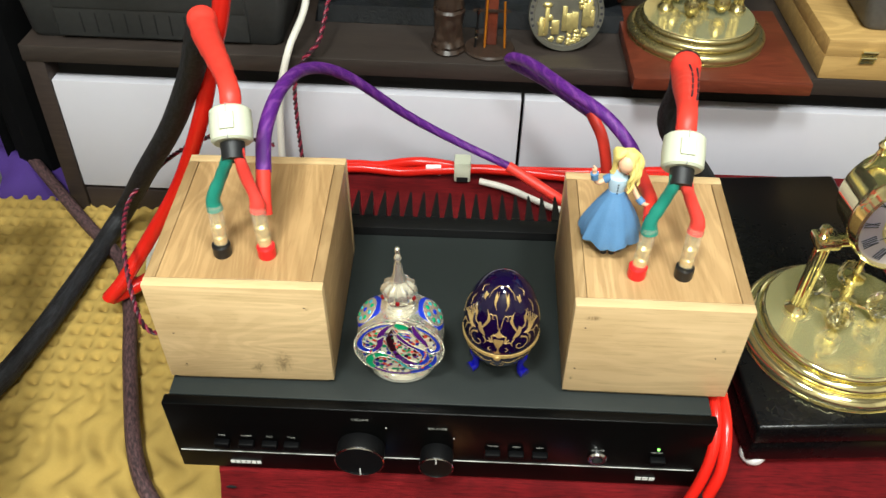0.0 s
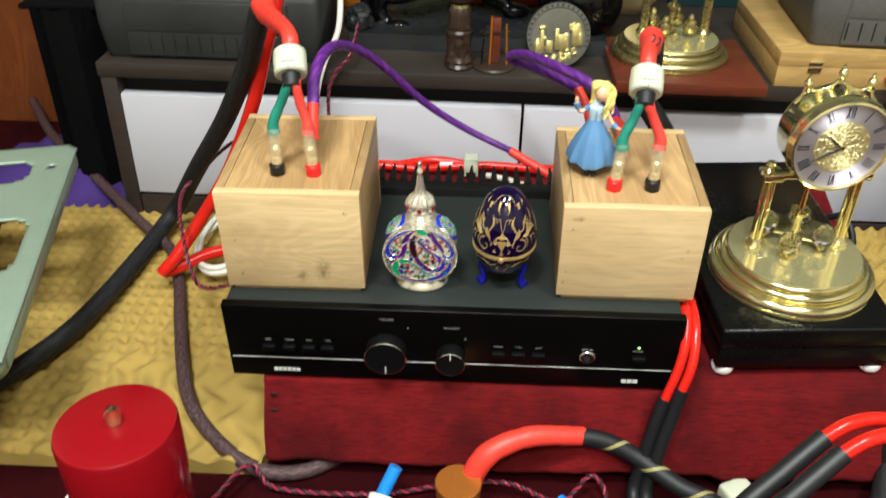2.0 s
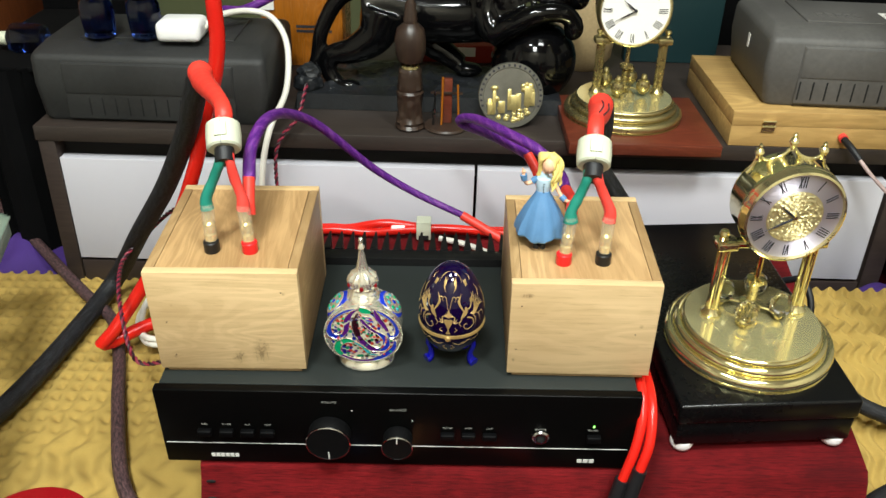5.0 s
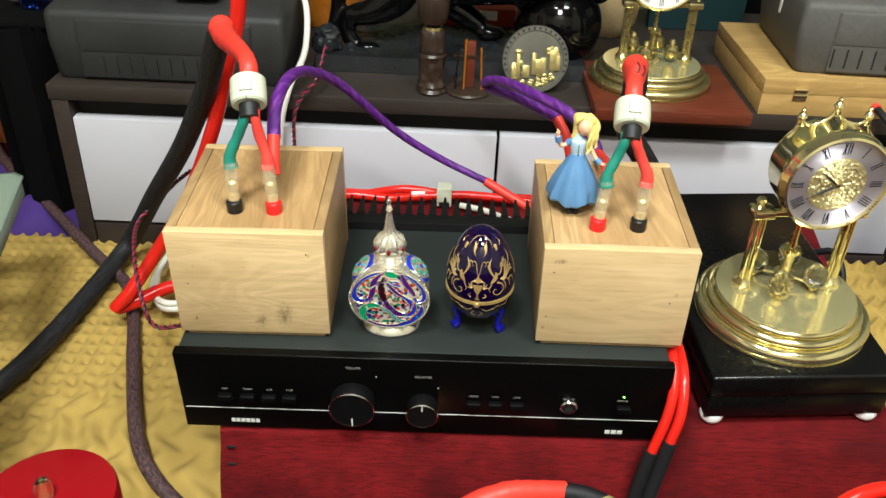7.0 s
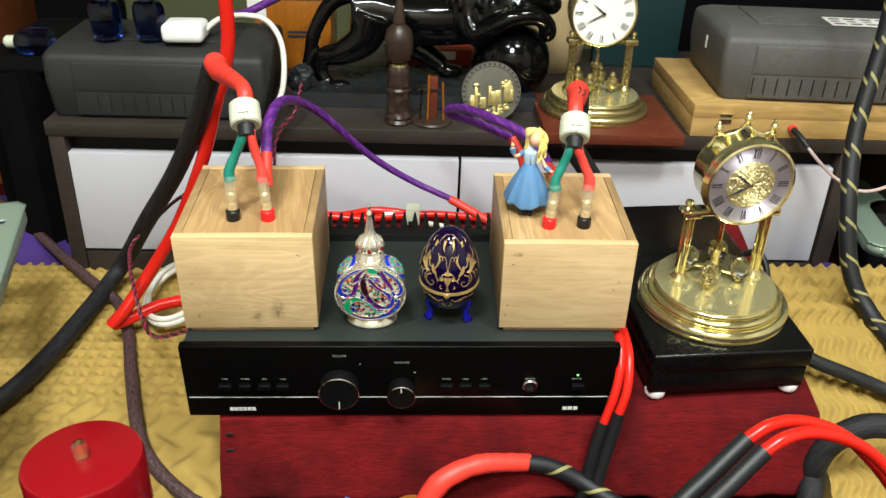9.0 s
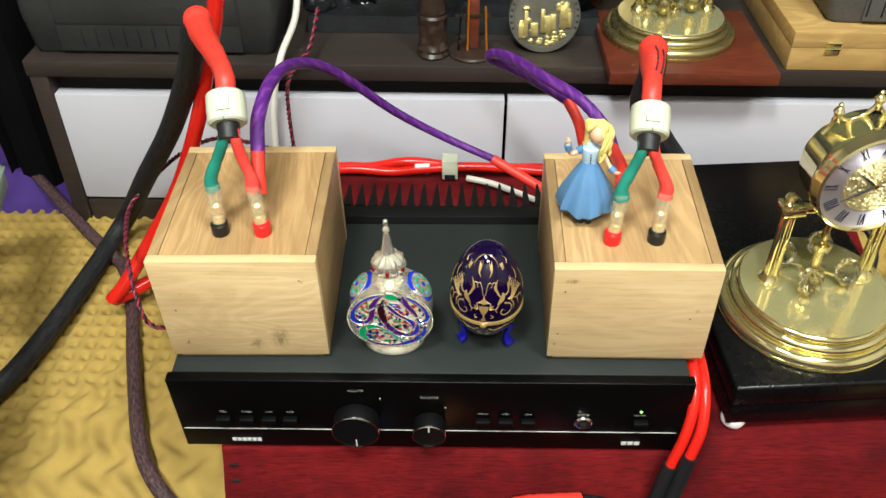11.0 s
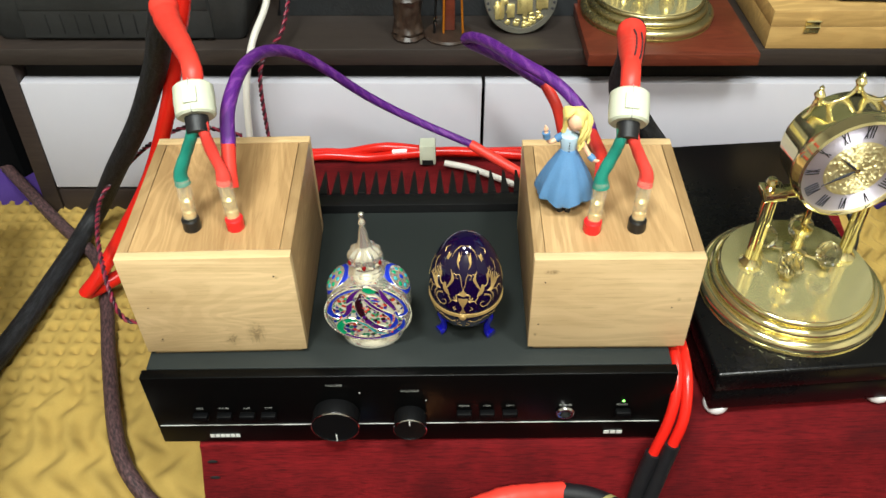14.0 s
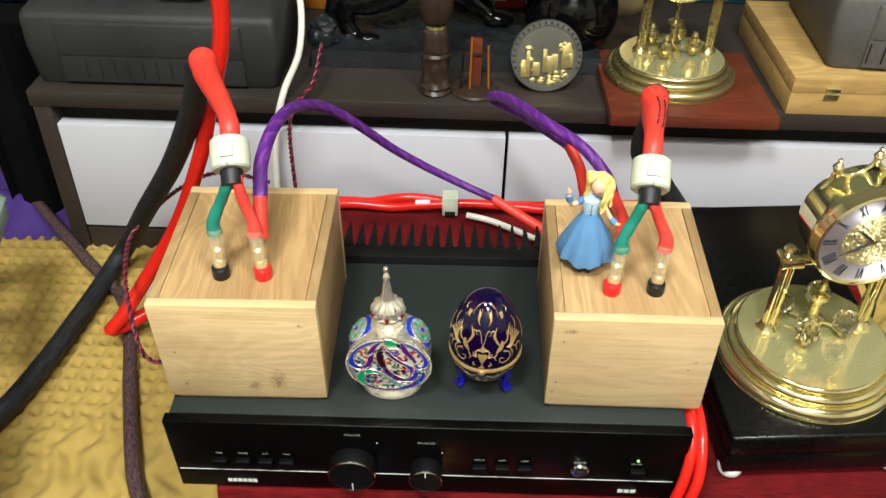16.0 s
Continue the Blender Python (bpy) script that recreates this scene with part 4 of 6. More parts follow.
# red pair beside the amplifier
for k2, (pts, low) in enumerate(((([(0.222, 0.12, 0.16), (0.223, 0.06, 0.19), (0.2235, 0.02, 0.190), (0.2225, -0.004, 0.175), (0.217, -0.018, 0.150), (0.207, -0.027, 0.118)]), [(0.207, -0.027, 0.119), (0.200, -0.033, 0.09), (0.193, -0.042, 0.05), (0.186, -0.055, 0.014), (0.19, -0.12, 0.010), (0.25, -0.2, 0.010)]),
                                 (([(0.230, 0.12, 0.15), (0.231, 0.06, 0.185), (0.232, 0.02, 0.186), (0.231, -0.004, 0.176), (0.228, -0.020, 0.155), (0.221, -0.028, 0.131)]), [(0.221, -0.028, 0.132), (0.214, -0.034, 0.10), (0.205, -0.044, 0.06), (0.198, -0.058, 0.014), (0.21, -0.12, 0.010), (0.27, -0.2, 0.010)]))):
    rp = thing("speaker_cable", "red cable with a black sleeve running down past the amplifier", "cable", pts[3], 0, "red cable pair")
    pts = [Vector(q) - Vector((0.0035, 0, 0)) for q in pts]
    part("jacket", tube(pts, 0.0046, 14), M["pvc_red"], rp, "glossy red jacket", True)
    part("sleeve", tube([Vector(q) - Vector((0.0035, 0, 0)) for q in low], 0.0066, 14), M["shrink_black"], rp, "black heat-shrink sleeve", True)

# ---- scent bottle ----
BX, BY = -0.0305, 0.0440
bot = leaning(thing("scent_bottle", "round silver scent bottle with enamel paisley and spire stopper", "bottle", (BX, BY, 0.1987)))
part("foot", lathe([(0, 0), (0.0225, 0), (0.0245, 0.002), (0.0235, 0.005), (0.019, 0.009), (0.021, 0.013), (0, 0.013)], 40, squash=(1, 0.8)), M["silver"], bot, "oval silver foot")
ZC, RB2 = 0.0420, 0.0318
body = lathe([(0.0, -0.0185), (0.030, -0.0185), (0.0328, -0.0172), (RB2 + 0.0004, -0.0135), (RB2, -0.008), (RB2 + 0.0006, 0.0), (RB2, 0.008), (RB2 - 0.0020, 0.0130), (0.0270, 0.0165), (0.021, 0.0185), (0, 0.0190)], 64, (0, 0, ZC), (0, 1, 0))
bodyo = part("body", body, M["silver"], bot, "polished silver flask body")
FACE = -0.0188
part("enamel_panel", lathe([(0.0, FACE - 0.0012), (0.020, FACE - 0.001), (0.0322, FACE + 0.0012), (0.0325, FACE + 0.004)], 56, (0, 0, ZC), (0, 1, 0)), M["jewel"], bodyo, "jewelled enamel face")


def on_face(x, z):
    return Vector((x, FACE - 0.0013 + 0.9 * (x * x + z * z) / 0.0325 ** 2 * 0.0022, ZC + z))


def swirl(pts, widths, m):
    """A flat enamel band on the face between two fine silver wires."""
    flat = spline([Vector((x, 0, z)) for x, z in pts], 0.03)
    n = len(flat) - 1
    bm = bmesh.new()
    uv = bm.loops.layers.uv.verify()
    rails = ([], [])
    for i, p in enumerate(flat):
        t = (flat[min(i + 1, n)] - flat[max(i - 1, 0)]).normalized()
        nrm = Vector((-t.z, 0, t.x))
        q = i / n * (len(widths) - 1)
        j = min(len(widths) - 2, int(q))
        w = widths[j] * (1 - q + j) + widths[j + 1] * (q - j)
        for rail, sd in zip(rails, (-1, 1)):
            e = p + nrm * w * sd
            ln = e.length
            if ln > 0.95:
                e *= 0.95 / ln
            rail.append(on_face(e.x * 0.0325, e.z * 0.0325) - Vector((0, 0.0004, 0)))
    vs = [[bm.verts.new(q) for q in rail] for rail in rails]
    for i in range(n):
        bm.faces.new((vs[0][i], vs[0][i + 1], vs[1][i + 1], vs[1][i]))
    for rail in rails:
        tube(rail, 0.00038, 5, smooth=False, bm=bm, mat=1)
    part("scroll", bm, [M[m], M["silver"]], bodyo)


swirl([(-0.10, 0.92), (-0.30, 0.72), (-0.39, 0.50), (-0.42, 0.22), (-0.52, 0.04)], (0.01, 0.05, 0.08, 0.07, 0.05), "enamel_purple")
swirl([(-0.50, 0.05), (-0.66, -0.03), (-0.84, 0.06), (-0.88, 0.32), (-0.74, 0.60), (-0.50, 0.78), (-0.12, 0.92)], (0.06, 0.08, 0.08, 0.07, 0.06, 0.04, 0.01), "enamel_blue")
swirl([(-0.13, 0.74), (-0.18, 0.45), (-0.14, 0.12), (-0.04, -0.12)], (0.02, 0.09, 0.09, 0.06), "enamel_maroon")
swirl([(-0.10, 0.02), (0.02, -0.22), (0.20, -0.40), (0.40, -0.46)], (0.05, 0.09, 0.09, 0.07), "enamel_purple")
swirl([(0.34, -0.46), (0.50, -0.42), (0.60, -0.26), (0.56, -0.04), (0.38, 0.14)], (0.06, 0.09, 0.09, 0.07, 0.04), "enamel_blue")
swirl([(0.40, 0.12), (0.20, 0.28), (0.02, 0.50), (-0.10, 0.72)], (0.04, 0.05, 0.05, 0.02), "enamel_purple")
swirl([(-0.20, -0.20), (-0.42, -0.14), (-0.62, -0.26), (-0.68, -0.48), (-0.56, -0.68)], (0.04, 0.08, 0.09, 0.08, 0.06), "enamel_green")
swirl([(-0.58, -0.68), (-0.30, -0.82), (0.0, -0.86), (0.25, -0.82)], (0.04, 0.05, 0.05, 0.05), "enamel_purple")
swirl([(0.22, -0.83), (0.55, -0.66), (0.78, -0.40), (0.82, -0.16)], (0.06, 0.08, 0.07, 0.03), "enamel_blue")
swirl([(-0.24, -0.19), (-0.02, -0.34), (0.18, -0.60), (0.45, -0.66)], (0.03, 0.05, 0.05, 0.02), "enamel_teal")
swirl([(0.32, 0.86), (0.42, 0.58), (0.56, 0.36), (0.64, 0.18)], (0.03, 0.07, 0.06, 0.03), "enamel_purple")
swirl([(0.40, 0.84), (0.72, 0.62), (0.88, 0.32), (0.86, 0.06), (0.70, 0.0), (0.64, 0.14)], (0.03, 0.06, 0.07, 0.06, 0.05, 0.03), "enamel_blue")
swirl([(-0.06, 0.90), (0.08, 0.84), (0.22, 0.80)], (0.06, 0.10, 0.05), "enamel_green")
swirl([(0.04, 0.62), (0.18, 0.58), (0.30, 0.50)], (0.04, 0.08, 0.04), "enamel_blue")
random.seed(4)
for i in range(26):
    a, rr = random.uniform(0, 6.28), random.uniform(0.15, 0.92)
    q = on_face(0.0322 * rr * math.cos(a), 0.0322 * rr * math.sin(a))
    part("stone", ball(q, random.uniform(0.0009, 0.0016), 8, scale=(1, 0.5, 1)), M[random.choice(["enamel_red", "enamel_red", "enamel_green", "enamel_maroon", "enamel_purple"])], bodyo)
beads = bmesh.new()
for i in range(72):
    a = 2 * math.pi * i / 72
    ball(Vector((0.0328 * math.cos(a), FACE + 0.0012, ZC + 0.0328 * math.sin(a))), 0.0006, 6, beads)
tagged(part("beading", beads, M["silver"], bodyo, "fine silver beading"), kind="stuff")
for s in (-1, 1):
    a = math.radians(42)
    c = Vector((s * (RB2 + 0.0008) * math.cos(a), 0.0, ZC + (RB2 + 0.0008) * math.sin(a)))
    ax = Vector((s * math.cos(a), 0, math.sin(a)))
    md = part("medallion", lathe([(0.0, 0.0012), (0.0090, 0.0006), (0.0135, -0.0022), (0.0135, -0.005)], 32, c, ax), M["enamel_blue"], bodyo, "oval blue and teal enamel medallion")
    part("inlay", lathe([(0.0, 0.0018), (0.0065, 0.0013), (0.0108, 0.0001), (0.0108, -0.0012)], 28, c, ax), M["silver"], md)
    side = ax.cross(Vector((0, 1, 0))).normalized()
    for i in range(8):
        ang = 2 * math.pi * i / 8
        q = c - ax * 0.0005 + 0.0068 * (math.cos(ang) * side + math.sin(ang) * Vector((0, 1, 0)))
        part("petal", ball(q, 0.0025, 10), M["enamel_teal"] if i % 2 else M["enamel_green"], md)
    part("petal", ball(c - ax * 0.0009, 0.0034, 12), M["enamel_blue"], md)
neck = part("collar", lathe([(0.0, 0.066), (0.0150, 0.069), (0.0142, 0.0720), (0.0124, 0.0730), (0.0130, 0.0752), (0.0118, 0.0768), (0.0122, 0.0786), (0.0108, 0.0800), (0.0104, 0.0825), (0, 0.083)], 48), M["silver"], bot, "ringed silver collar")
dome = lathe([(0.0, 0.0815), (0.0100, 0.0818), (0.0122, 0.0850), (0.0124, 0.0885), (0.0112, 0.0930), (0.0082, 0.0965), (0.0060, 0.0985), (0.0050, 0.1010), (0.0036, 0.1080), (0.0026, 0.1160), (0.0019, 0.1195), (0.0028, 0.1215), (0.0022, 0.1238), (0.0011, 0.1260), (0.0020, 0.1285), (0.0017, 0.1310), (0, 0.1325)], 48)
for v in dome.verts:
    r = math.hypot(v.co.x, v.co.y)
    if r > 0.006:
        f = 1 + 0.085 * math.cos(12 * math.atan2(v.co.y, v.co.x))
        v.co.x *= f
        v.co.y *= f
stop = part("stopper", dome, M["silver"], bot, "fluted silver dome stopper with a spire")
for a in (-90, -30, -150):
    part("gem", ball(Vector((0.0124 * math.cos(radians(a)), 0.0124 * math.sin(radians(a)), 0.0870)), 0.0021, 10, scale=(0.8, 0.8, 1.3)), M["ruby"], stop, "dark red glass gem")

bot.matrix_basis = bot.matrix_basis @ Matrix.Diagonal((1.05, 1.05, 1, 1))

# ---- egg ----
egg = leaning(thing("egg_box", "cobalt blue porcelain egg box with gilt ornament on legs", "egg box", (0.0472, 0.0465, 0.1987)))


def egg_r(z):
    """Radius of the egg at height z above the amplifier."""
    s = (z - 0.0125) / 0.0895
    s = min(1, max(0, s))
    return 0.0283 * (max(0.0, 4 * s * (1 - s)) ** 0.5) * (1.0 + 0.20 * (0.5 - s)) * (1 if s > 0.5 else 1)


SEAM = 0.0455
shell = part("lid", lathe([(egg_r(SEAM) - 0.0005, SEAM)] + [(egg_r(SEAM + (0.102 - SEAM) * math.sin(math.pi / 2 * i / 26)), SEAM + (0.102 - SEAM) * math.sin(math.pi / 2 * i / 26)) for i in range(1, 26)] + [(0, 0.102)], 56), M["cobalt"], egg, "glossy dark blue upper half")
low = part("bowl", lathe([(0, 0.0125)] + [(egg_r(SEAM - (SEAM - 0.0125) * math.cos(math.pi / 2 * i / 18)), SEAM - (SEAM - 0.0125) * math.cos(math.pi / 2 * i / 18)) for i in range(1, 19)], 56), M["cobalt"], egg, "glossy dark blue lower half")
part("band", lathe([(egg_r(SEAM) - 0.001, SEAM - 0.0017), (egg_r(SEAM) + 0.0006, SEAM - 0.0014), (egg_r(SEAM) + 0.0003, SEAM), (egg_r(SEAM) + 0.0006, SEAM + 0.0014), (egg_r(SEAM) - 0.001, SEAM + 0.0017)], 64, ring=True), M["gold"], egg, "gilt hinge band")
part("clasp", ball((0, -egg_r(SEAM) - 0.001, SEAM - 0.001), 0.0028, 10, scale=(1, 0.6, 1)), M["gold"], egg, "gilt clasp")
for a in (-166, -14, 90):
    c, s = math.cos(radians(a)), math.sin(radians(a))
    part("leg", tube([(0.0165 * c, 0.0165 * s, 0.0285), (0.0205 * c, 0.0205 * s, 0.0205), (0.0180 * c, 0.0180 * s, 0.011), (0.0188 * c, 0.0188 * s, 0.0040), (0.0222 * c, 0.0222 * s - 0.002, 0.0026)], lambda t: 0.0044 - 0.0022 * math.sin(math.pi * min(1, t * 1.1)), 14, 0.0015), M["cobalt_leg"], egg, "bright blue porcelain leg")


def on_egg(a, z):
    """A point of the shell and its outward direction; a: degrees round from the clasp, z: height in millimetres."""
    h = z / 1000
    r, e = egg_r(h), 0.0004
    slope = (egg_r(h + e) - egg_r(h - e)) / (2 * e)
    c, q = math.sin(radians(a)), -math.cos(radians(a))
    return Vector((r * c, r * q, h)), Vector((c, q, -slope)).normalized()


def gilt(pts, widths, where):
    """A flat leaf of gilding through (degrees, millimetres) points; widths: half-widths in millimetres along it."""
    line = spline([(a / 20, 0, z / 10) for a, z in pts], 0.09)
    n = len(line) - 1
    bm = bmesh.new()
    rows = []
    for i, v in enumerate(line):
        p, out = on_egg(v.x * 20, v.z * 10)
        lo_p, hi_p = (on_egg(line[k3].x * 20, line[k3].z * 10)[0] for k3 in (max(0, i - 1), min(n, i + 1)))
        side = out.cross(hi_p - lo_p).normalized()
        q = i / n * (len(widths) - 1)
        k3 = min(len(widths) - 2, int(q))
        w = 0.8 * (widths[k3] * (1 - q + k3) + widths[k3 + 1] * (q - k3)) / 1000
        rows.append([bm.verts.new(p + side * w * f + out * u) for f, u in ((-1, 0.00012), (0, 0.00038), (1, 0.00012))])
    for r0, r1 in zip(rows, rows[1:]):
        for k3 in range(2):
            bm.faces.new((r0[k3], r0[k3 + 1], r1[k3 + 1], r1[k3]))
    part("gilding", bm, M["gold"], where)


T = 0.15
for s in (-1, 1):
    def leaf(pts, widths, where=shell):
        gilt([(s * a, z) for a, z in pts], widths, where)

    # the winged beast: breast, neck and head, two fans of plumes, curled tail
    leaf([(22, 64.5), (27, 67), (32, 70), (33, 74)], (0.5, 2.4, 2.2, 0.8))
    leaf([(32, 72), (40, 72), (45, 75), (46, 79)], (0.9, 0.8, 0.8, 1.3))
    leaf([(44, 80), (49, 79), (50, 76)], (0.4, 1.5, T))
    leaf([(49, 80), (53, 82), (51, 84)], (0.8, 0.6, T))
    for i in range(5):
        leaf([(30 - i, 69 + i), (24 - 1.2 * i, 74 + 1.2 * i), (17 + 2.6 * i, 80 + 1.3 * i)], (0.5, 1.1, T))
    for i in range(6):
        leaf([(40 + 1.5 * i, 67 - 0.4 * i), (50 + 3 * i, 70 + 0.6 * i - 0.5 * i), (57 + 4.2 * i, 84 - 2.9 * i)], (0.4, 1.0, T))
    leaf([(34, 65), (44, 62), (46, 57), (39, 53.5), (31, 53.5), (27, 56.5), (30, 59), (34, 57.5)], (1.1, 0.8, 0.7, 0.6, 0.6, 0.5, 0.45, T))
    leaf([(46, 65), (51, 61), (50, 55)], (0.4, 0.9, T))
    leaf([(52, 66), (60, 63), (63, 56)], (0.4, 0.9, T))
    leaf([(60, 64), (70, 64), (74, 58)], (0.3, 0.8, T))
    leaf([(24, 64), (19, 60), (22, 57)], (0.5, 0.7, T))
    # sprigs beside the urn, and the tendrils over it
    for a, z in ((11, 67), (16, 64.5), (18, 61), (12, 60)):
        leaf([(8, 61), (0.5 * (8 + a) + 1, 0.5 * (61 + z)), (a, z)], (T, 0.8, T))
    leaf([(11, 56), (15, 53), (10, 52)], (T, 0.6, T))
    leaf([(2, 73), (5, 80), (9, 83), (14, 82), (13, 79.5), (10, 80)], (0.3, 0.35, 0.4, 0.4, 0.35, T))
    leaf([(14, 82), (19, 83), (23, 80)], (0.35, 0.5, T))
    # two long leaves, arcs and blossoms near the top
    leaf([(9, 86.5), (15, 90), (15, 93), (19, 96.5)], (T, 0.7, 1.4, T))
    leaf([(15, 93), (10, 95), (12, 97)], (0.6, 0.4, T))
    leaf([(34, 92), (34, 96), (22, 99), (2, 99.6)], (T, 0.5, 0.45, T))
    leaf([(42, 89.5), (45, 91.5), (41, 94)], (0.3, 1.7, 0.3))
    leaf([(48, 90), (47, 92.5), (50, 94)], (0.3, 1.3, 0.2))
    leaf([(62, 92), (70, 94.5), (62, 97)], (T, 0.5, T))
    leaf([(68, 78), (73, 83), (70, 88)], (T, 0.8, T))
    leaf([(86, 62), (92, 72), (88, 82)], (T, 0.9, T))
    # fine scrolls on the bowl
    leaf([(8, 39), (20, 36), (28, 39)], (T, 0.5, T), low)
    leaf([(26, 36), (38, 40), (46, 37)], (T, 0.55, T), low)
    leaf([(44, 40), (56, 38), (60, 42)], (T, 0.5, T), low)
    leaf([(5, 36), (11, 32), (3, 30)], (T, 0.45, T), low)
    # flowers standing in the urn
    for i in range(4):
        leaf([(0, 65.5), (1.5 + 1.6 * i, 68.5 - 0.5 * i), (1 + 3.8 * i, 71.5 - 1.9 * i)], (0.4, 0.9, T))
gilt([(0, 49.5), (0, 50.8), (0, 52.2), (0, 55), (0, 57.5), (0, 61), (0, 63.2), (0, 64)], (2.6, 1.9, 0.8, 0.7, 2.4, 3.9, 4.6, 4.2), shell)
gilt([(0, 65.5), (0, 69), (0, 74)], (0.7, 1.1, T), shell)
bm = bmesh.new()
for i in range(64):
    a = 2 * math.pi * i / 64
    ball(((egg_r(SEAM) + 0.0007) * math.cos(a), (egg_r(SEAM) + 0.0007) * math.sin(a), SEAM), 0.00058, 6, bm)
tagged(part("beading", bm, M["gold"], egg, "gilt beads round the seam"), kind="stuff")

egg.matrix_basis = egg.matrix_basis @ Matrix.Rotation(radians(-6), 4, "Z") @ Matrix.Diagonal((1.03, 1.03, 1.03, 1))

# ---- doll ----
DX, DY = 0.1245, 0.0870
bm = bmesh.new()
for sx in (-1, 1):
    tube([(sx * 0.003, -0.013, 0.0022), (sx * 0.003, -0.008, 0.003), (sx * 0.0028, -0.003, 0.006), (sx * 0.0025, -0.002, 0.013)], lambda s: 0.0024, 10, 0.002, bm=bm, mat=4)
n0 = len(bm.verts)
lathe([(0.004, 0.0125), (0.0200, 0.0110), (0.0222, 0.0135), (0.0214, 0.019), (0.0190, 0.026), (0.0150, 0.035), (0.0105, 0.0435), (0.0070, 0.0495), (0.0058, 0.0525)], 64, bm=bm, mat=2)
bm.verts.ensure_lookup_table()
for v in bm.verts[n0:]:
    a = math.atan2(v.co.y, v.co.x)
    fold = math.sin(9 * a + 0.8 * math.sin(3 * a)) + 0.4 * math.sin(17 * a + 1.0)
    f = 1 + 0.075 * fold * max(0, 1 - v.co.z / 0.052) ** 0.8
    v.co.x, v.co.y = v.co.x * f, v.co.y * f
    if v.co.z < 0.016:
        v.co.z += 0.0016 * math.sin(5 * a + 0.6)
lathe([(0.0056, 0.0515), (0.0062, 0.056), (0.0072, 0.0610), (0.0068, 0.0645), (0.0036, 0.0672), (0.0026, 0.0715)], 24, bm=bm, mat=3, squash=(1, 0.8))
for i in range(4):
    ball((0.0, -0.0056, 0.0535 + 0.0026 * i), 0.0006, 6, bm, 4)
lathe([(0.0024, 0.0665), (0.0024, 0.0725)], 12, bm=bm, mat=0)
ball((0.0035, -0.0018, 0.0775), 0.0064, 18, bm, 0, (0.92, 0.92, 1.12))
ball((0.0048, 0.0022, 0.0800), 0.0072, 18, bm, 1, (1.0, 0.95, 1.05))
random.seed(12)
for i in range(9):
    u = i / 8
    x0, y0 = 0.0035 + 0.0065 * u, -0.0035 + 0.0065 * u
    drop = 0.026 + 0.006 * random.random()
    wv, ph = 0.0014, random.uniform(0, 6.28)
    pts = [(0.0030 + 0.003 * u, 0.000 + 0.002 * u, 0.0868)]
    for q in range(1, 7):
        g = q / 6
        pts.append((x0 + 0.0035 * g + 0.0025 * math.sin(math.pi * g) + wv * math.sin(9 * g + ph), y0 - 0.002 * g + wv * math.cos(9 * g + ph), 0.0850 - drop * g))
    tube(pts, lambda s: 0.0023 - 0.0014 * s, 8, 0.0015, bm=bm, mat=1)
for i in range(8):
    ph = random.uniform(0, 6.28)
    tube([(0.002, 0.0, 0.0872), (-0.0024 - 0.0003 * i, -0.0026 + 0.0012 * i, 0.0840), (-0.0042, -0.0004 + 0.0008 * i, 0.0785), (-0.0036 + 0.0010 * math.sin(ph), 0.0006 + 0.0006 * i, 0.0715), (-0.0050 + 0.0012 * math.cos(ph), 0.0006 + 0.0008 * i, 0.0660)], lambda s: 0.0023 - 0.0012 * s, 8, 0.0015, bm=bm, mat=1)
tube([(-0.0055, 0, 0.0640), (-0.0095, 0, 0.0610)], lambda s: 0.0030, 12, 0.002, bm=bm, mat=2)
tube([(-0.0092, -0.0005, 0.0612), (-0.0142, -0.002, 0.0595), (-0.0168, -0.003, 0.0640), (-0.0178, -0.003, 0.0690)], lambda s: 0.0019 - 0.0003 * s, 10, 0.0015, bm=bm, mat=0)
tube([(-0.0168, -0.003, 0.0635), (-0.0178, -0.003, 0.0685)], lambda s: 0.0027 + 0.0004 * s, 12, 0.0015, bm=bm, mat=2)
ball((-0.0180, -0.003, 0.0715), 0.0019, 10, bm, 0, (1, 0.6, 1.3))
tube([(-0.0184, -0.003, 0.0720), (-0.0188, -0.0034, 0.0750)], lambda s: 0.0007, 6, 0.001, bm=bm, mat=0)
tube([(0.0062, 0, 0.0635), (0.0100, 0, 0.0590)], lambda s: 0.0030, 12, 0.002, bm=bm, mat=2)
tube([(0.0098, -0.001, 0.0592), (0.0135, -0.003, 0.0530), (0.0175, -0.006, 0.0480), (0.0208, -0.007, 0.0470)], lambda s: 0.0019 - 0.0003 * s, 10, 0.0015, bm=bm, mat=0)
tube([(0.0155, -0.0045, 0.0500), (0.0190, -0.0065, 0.0474)], lambda s: 0.0027, 12, 0.0015, bm=bm, mat=2)
ball((0.0218, -0.0072, 0.0466), 0.0018, 10, bm, 0, (1.4, 0.7, 0.9))
ob = single("doll", bm, [M["skin"], M["hair"], M["dress"], M["bodice"], M["shoe"]], "small doll figure in a pale blue gown standing on the box", "doll", (DX, DY, TOP_LOW), -4)
leaning(ob)

# ---- black box under the clock ----
bb = leaning(thing("black_box", "shallow black lidded box on white feet on red cloth", "box", (0.332, 0.178, 0.109), 4.0))
part("base", block(-0.084, 0.084, -0.156, 0.156, 0.0115, 0.0385, 0.002, 2), M["box_black"], bb)
part("lid", block(-0.0858, 0.0858, -0.158, 0.158, 0.0395, 0.0625, 0.003, 3), M["box_black"], bb, "glossy black lid")
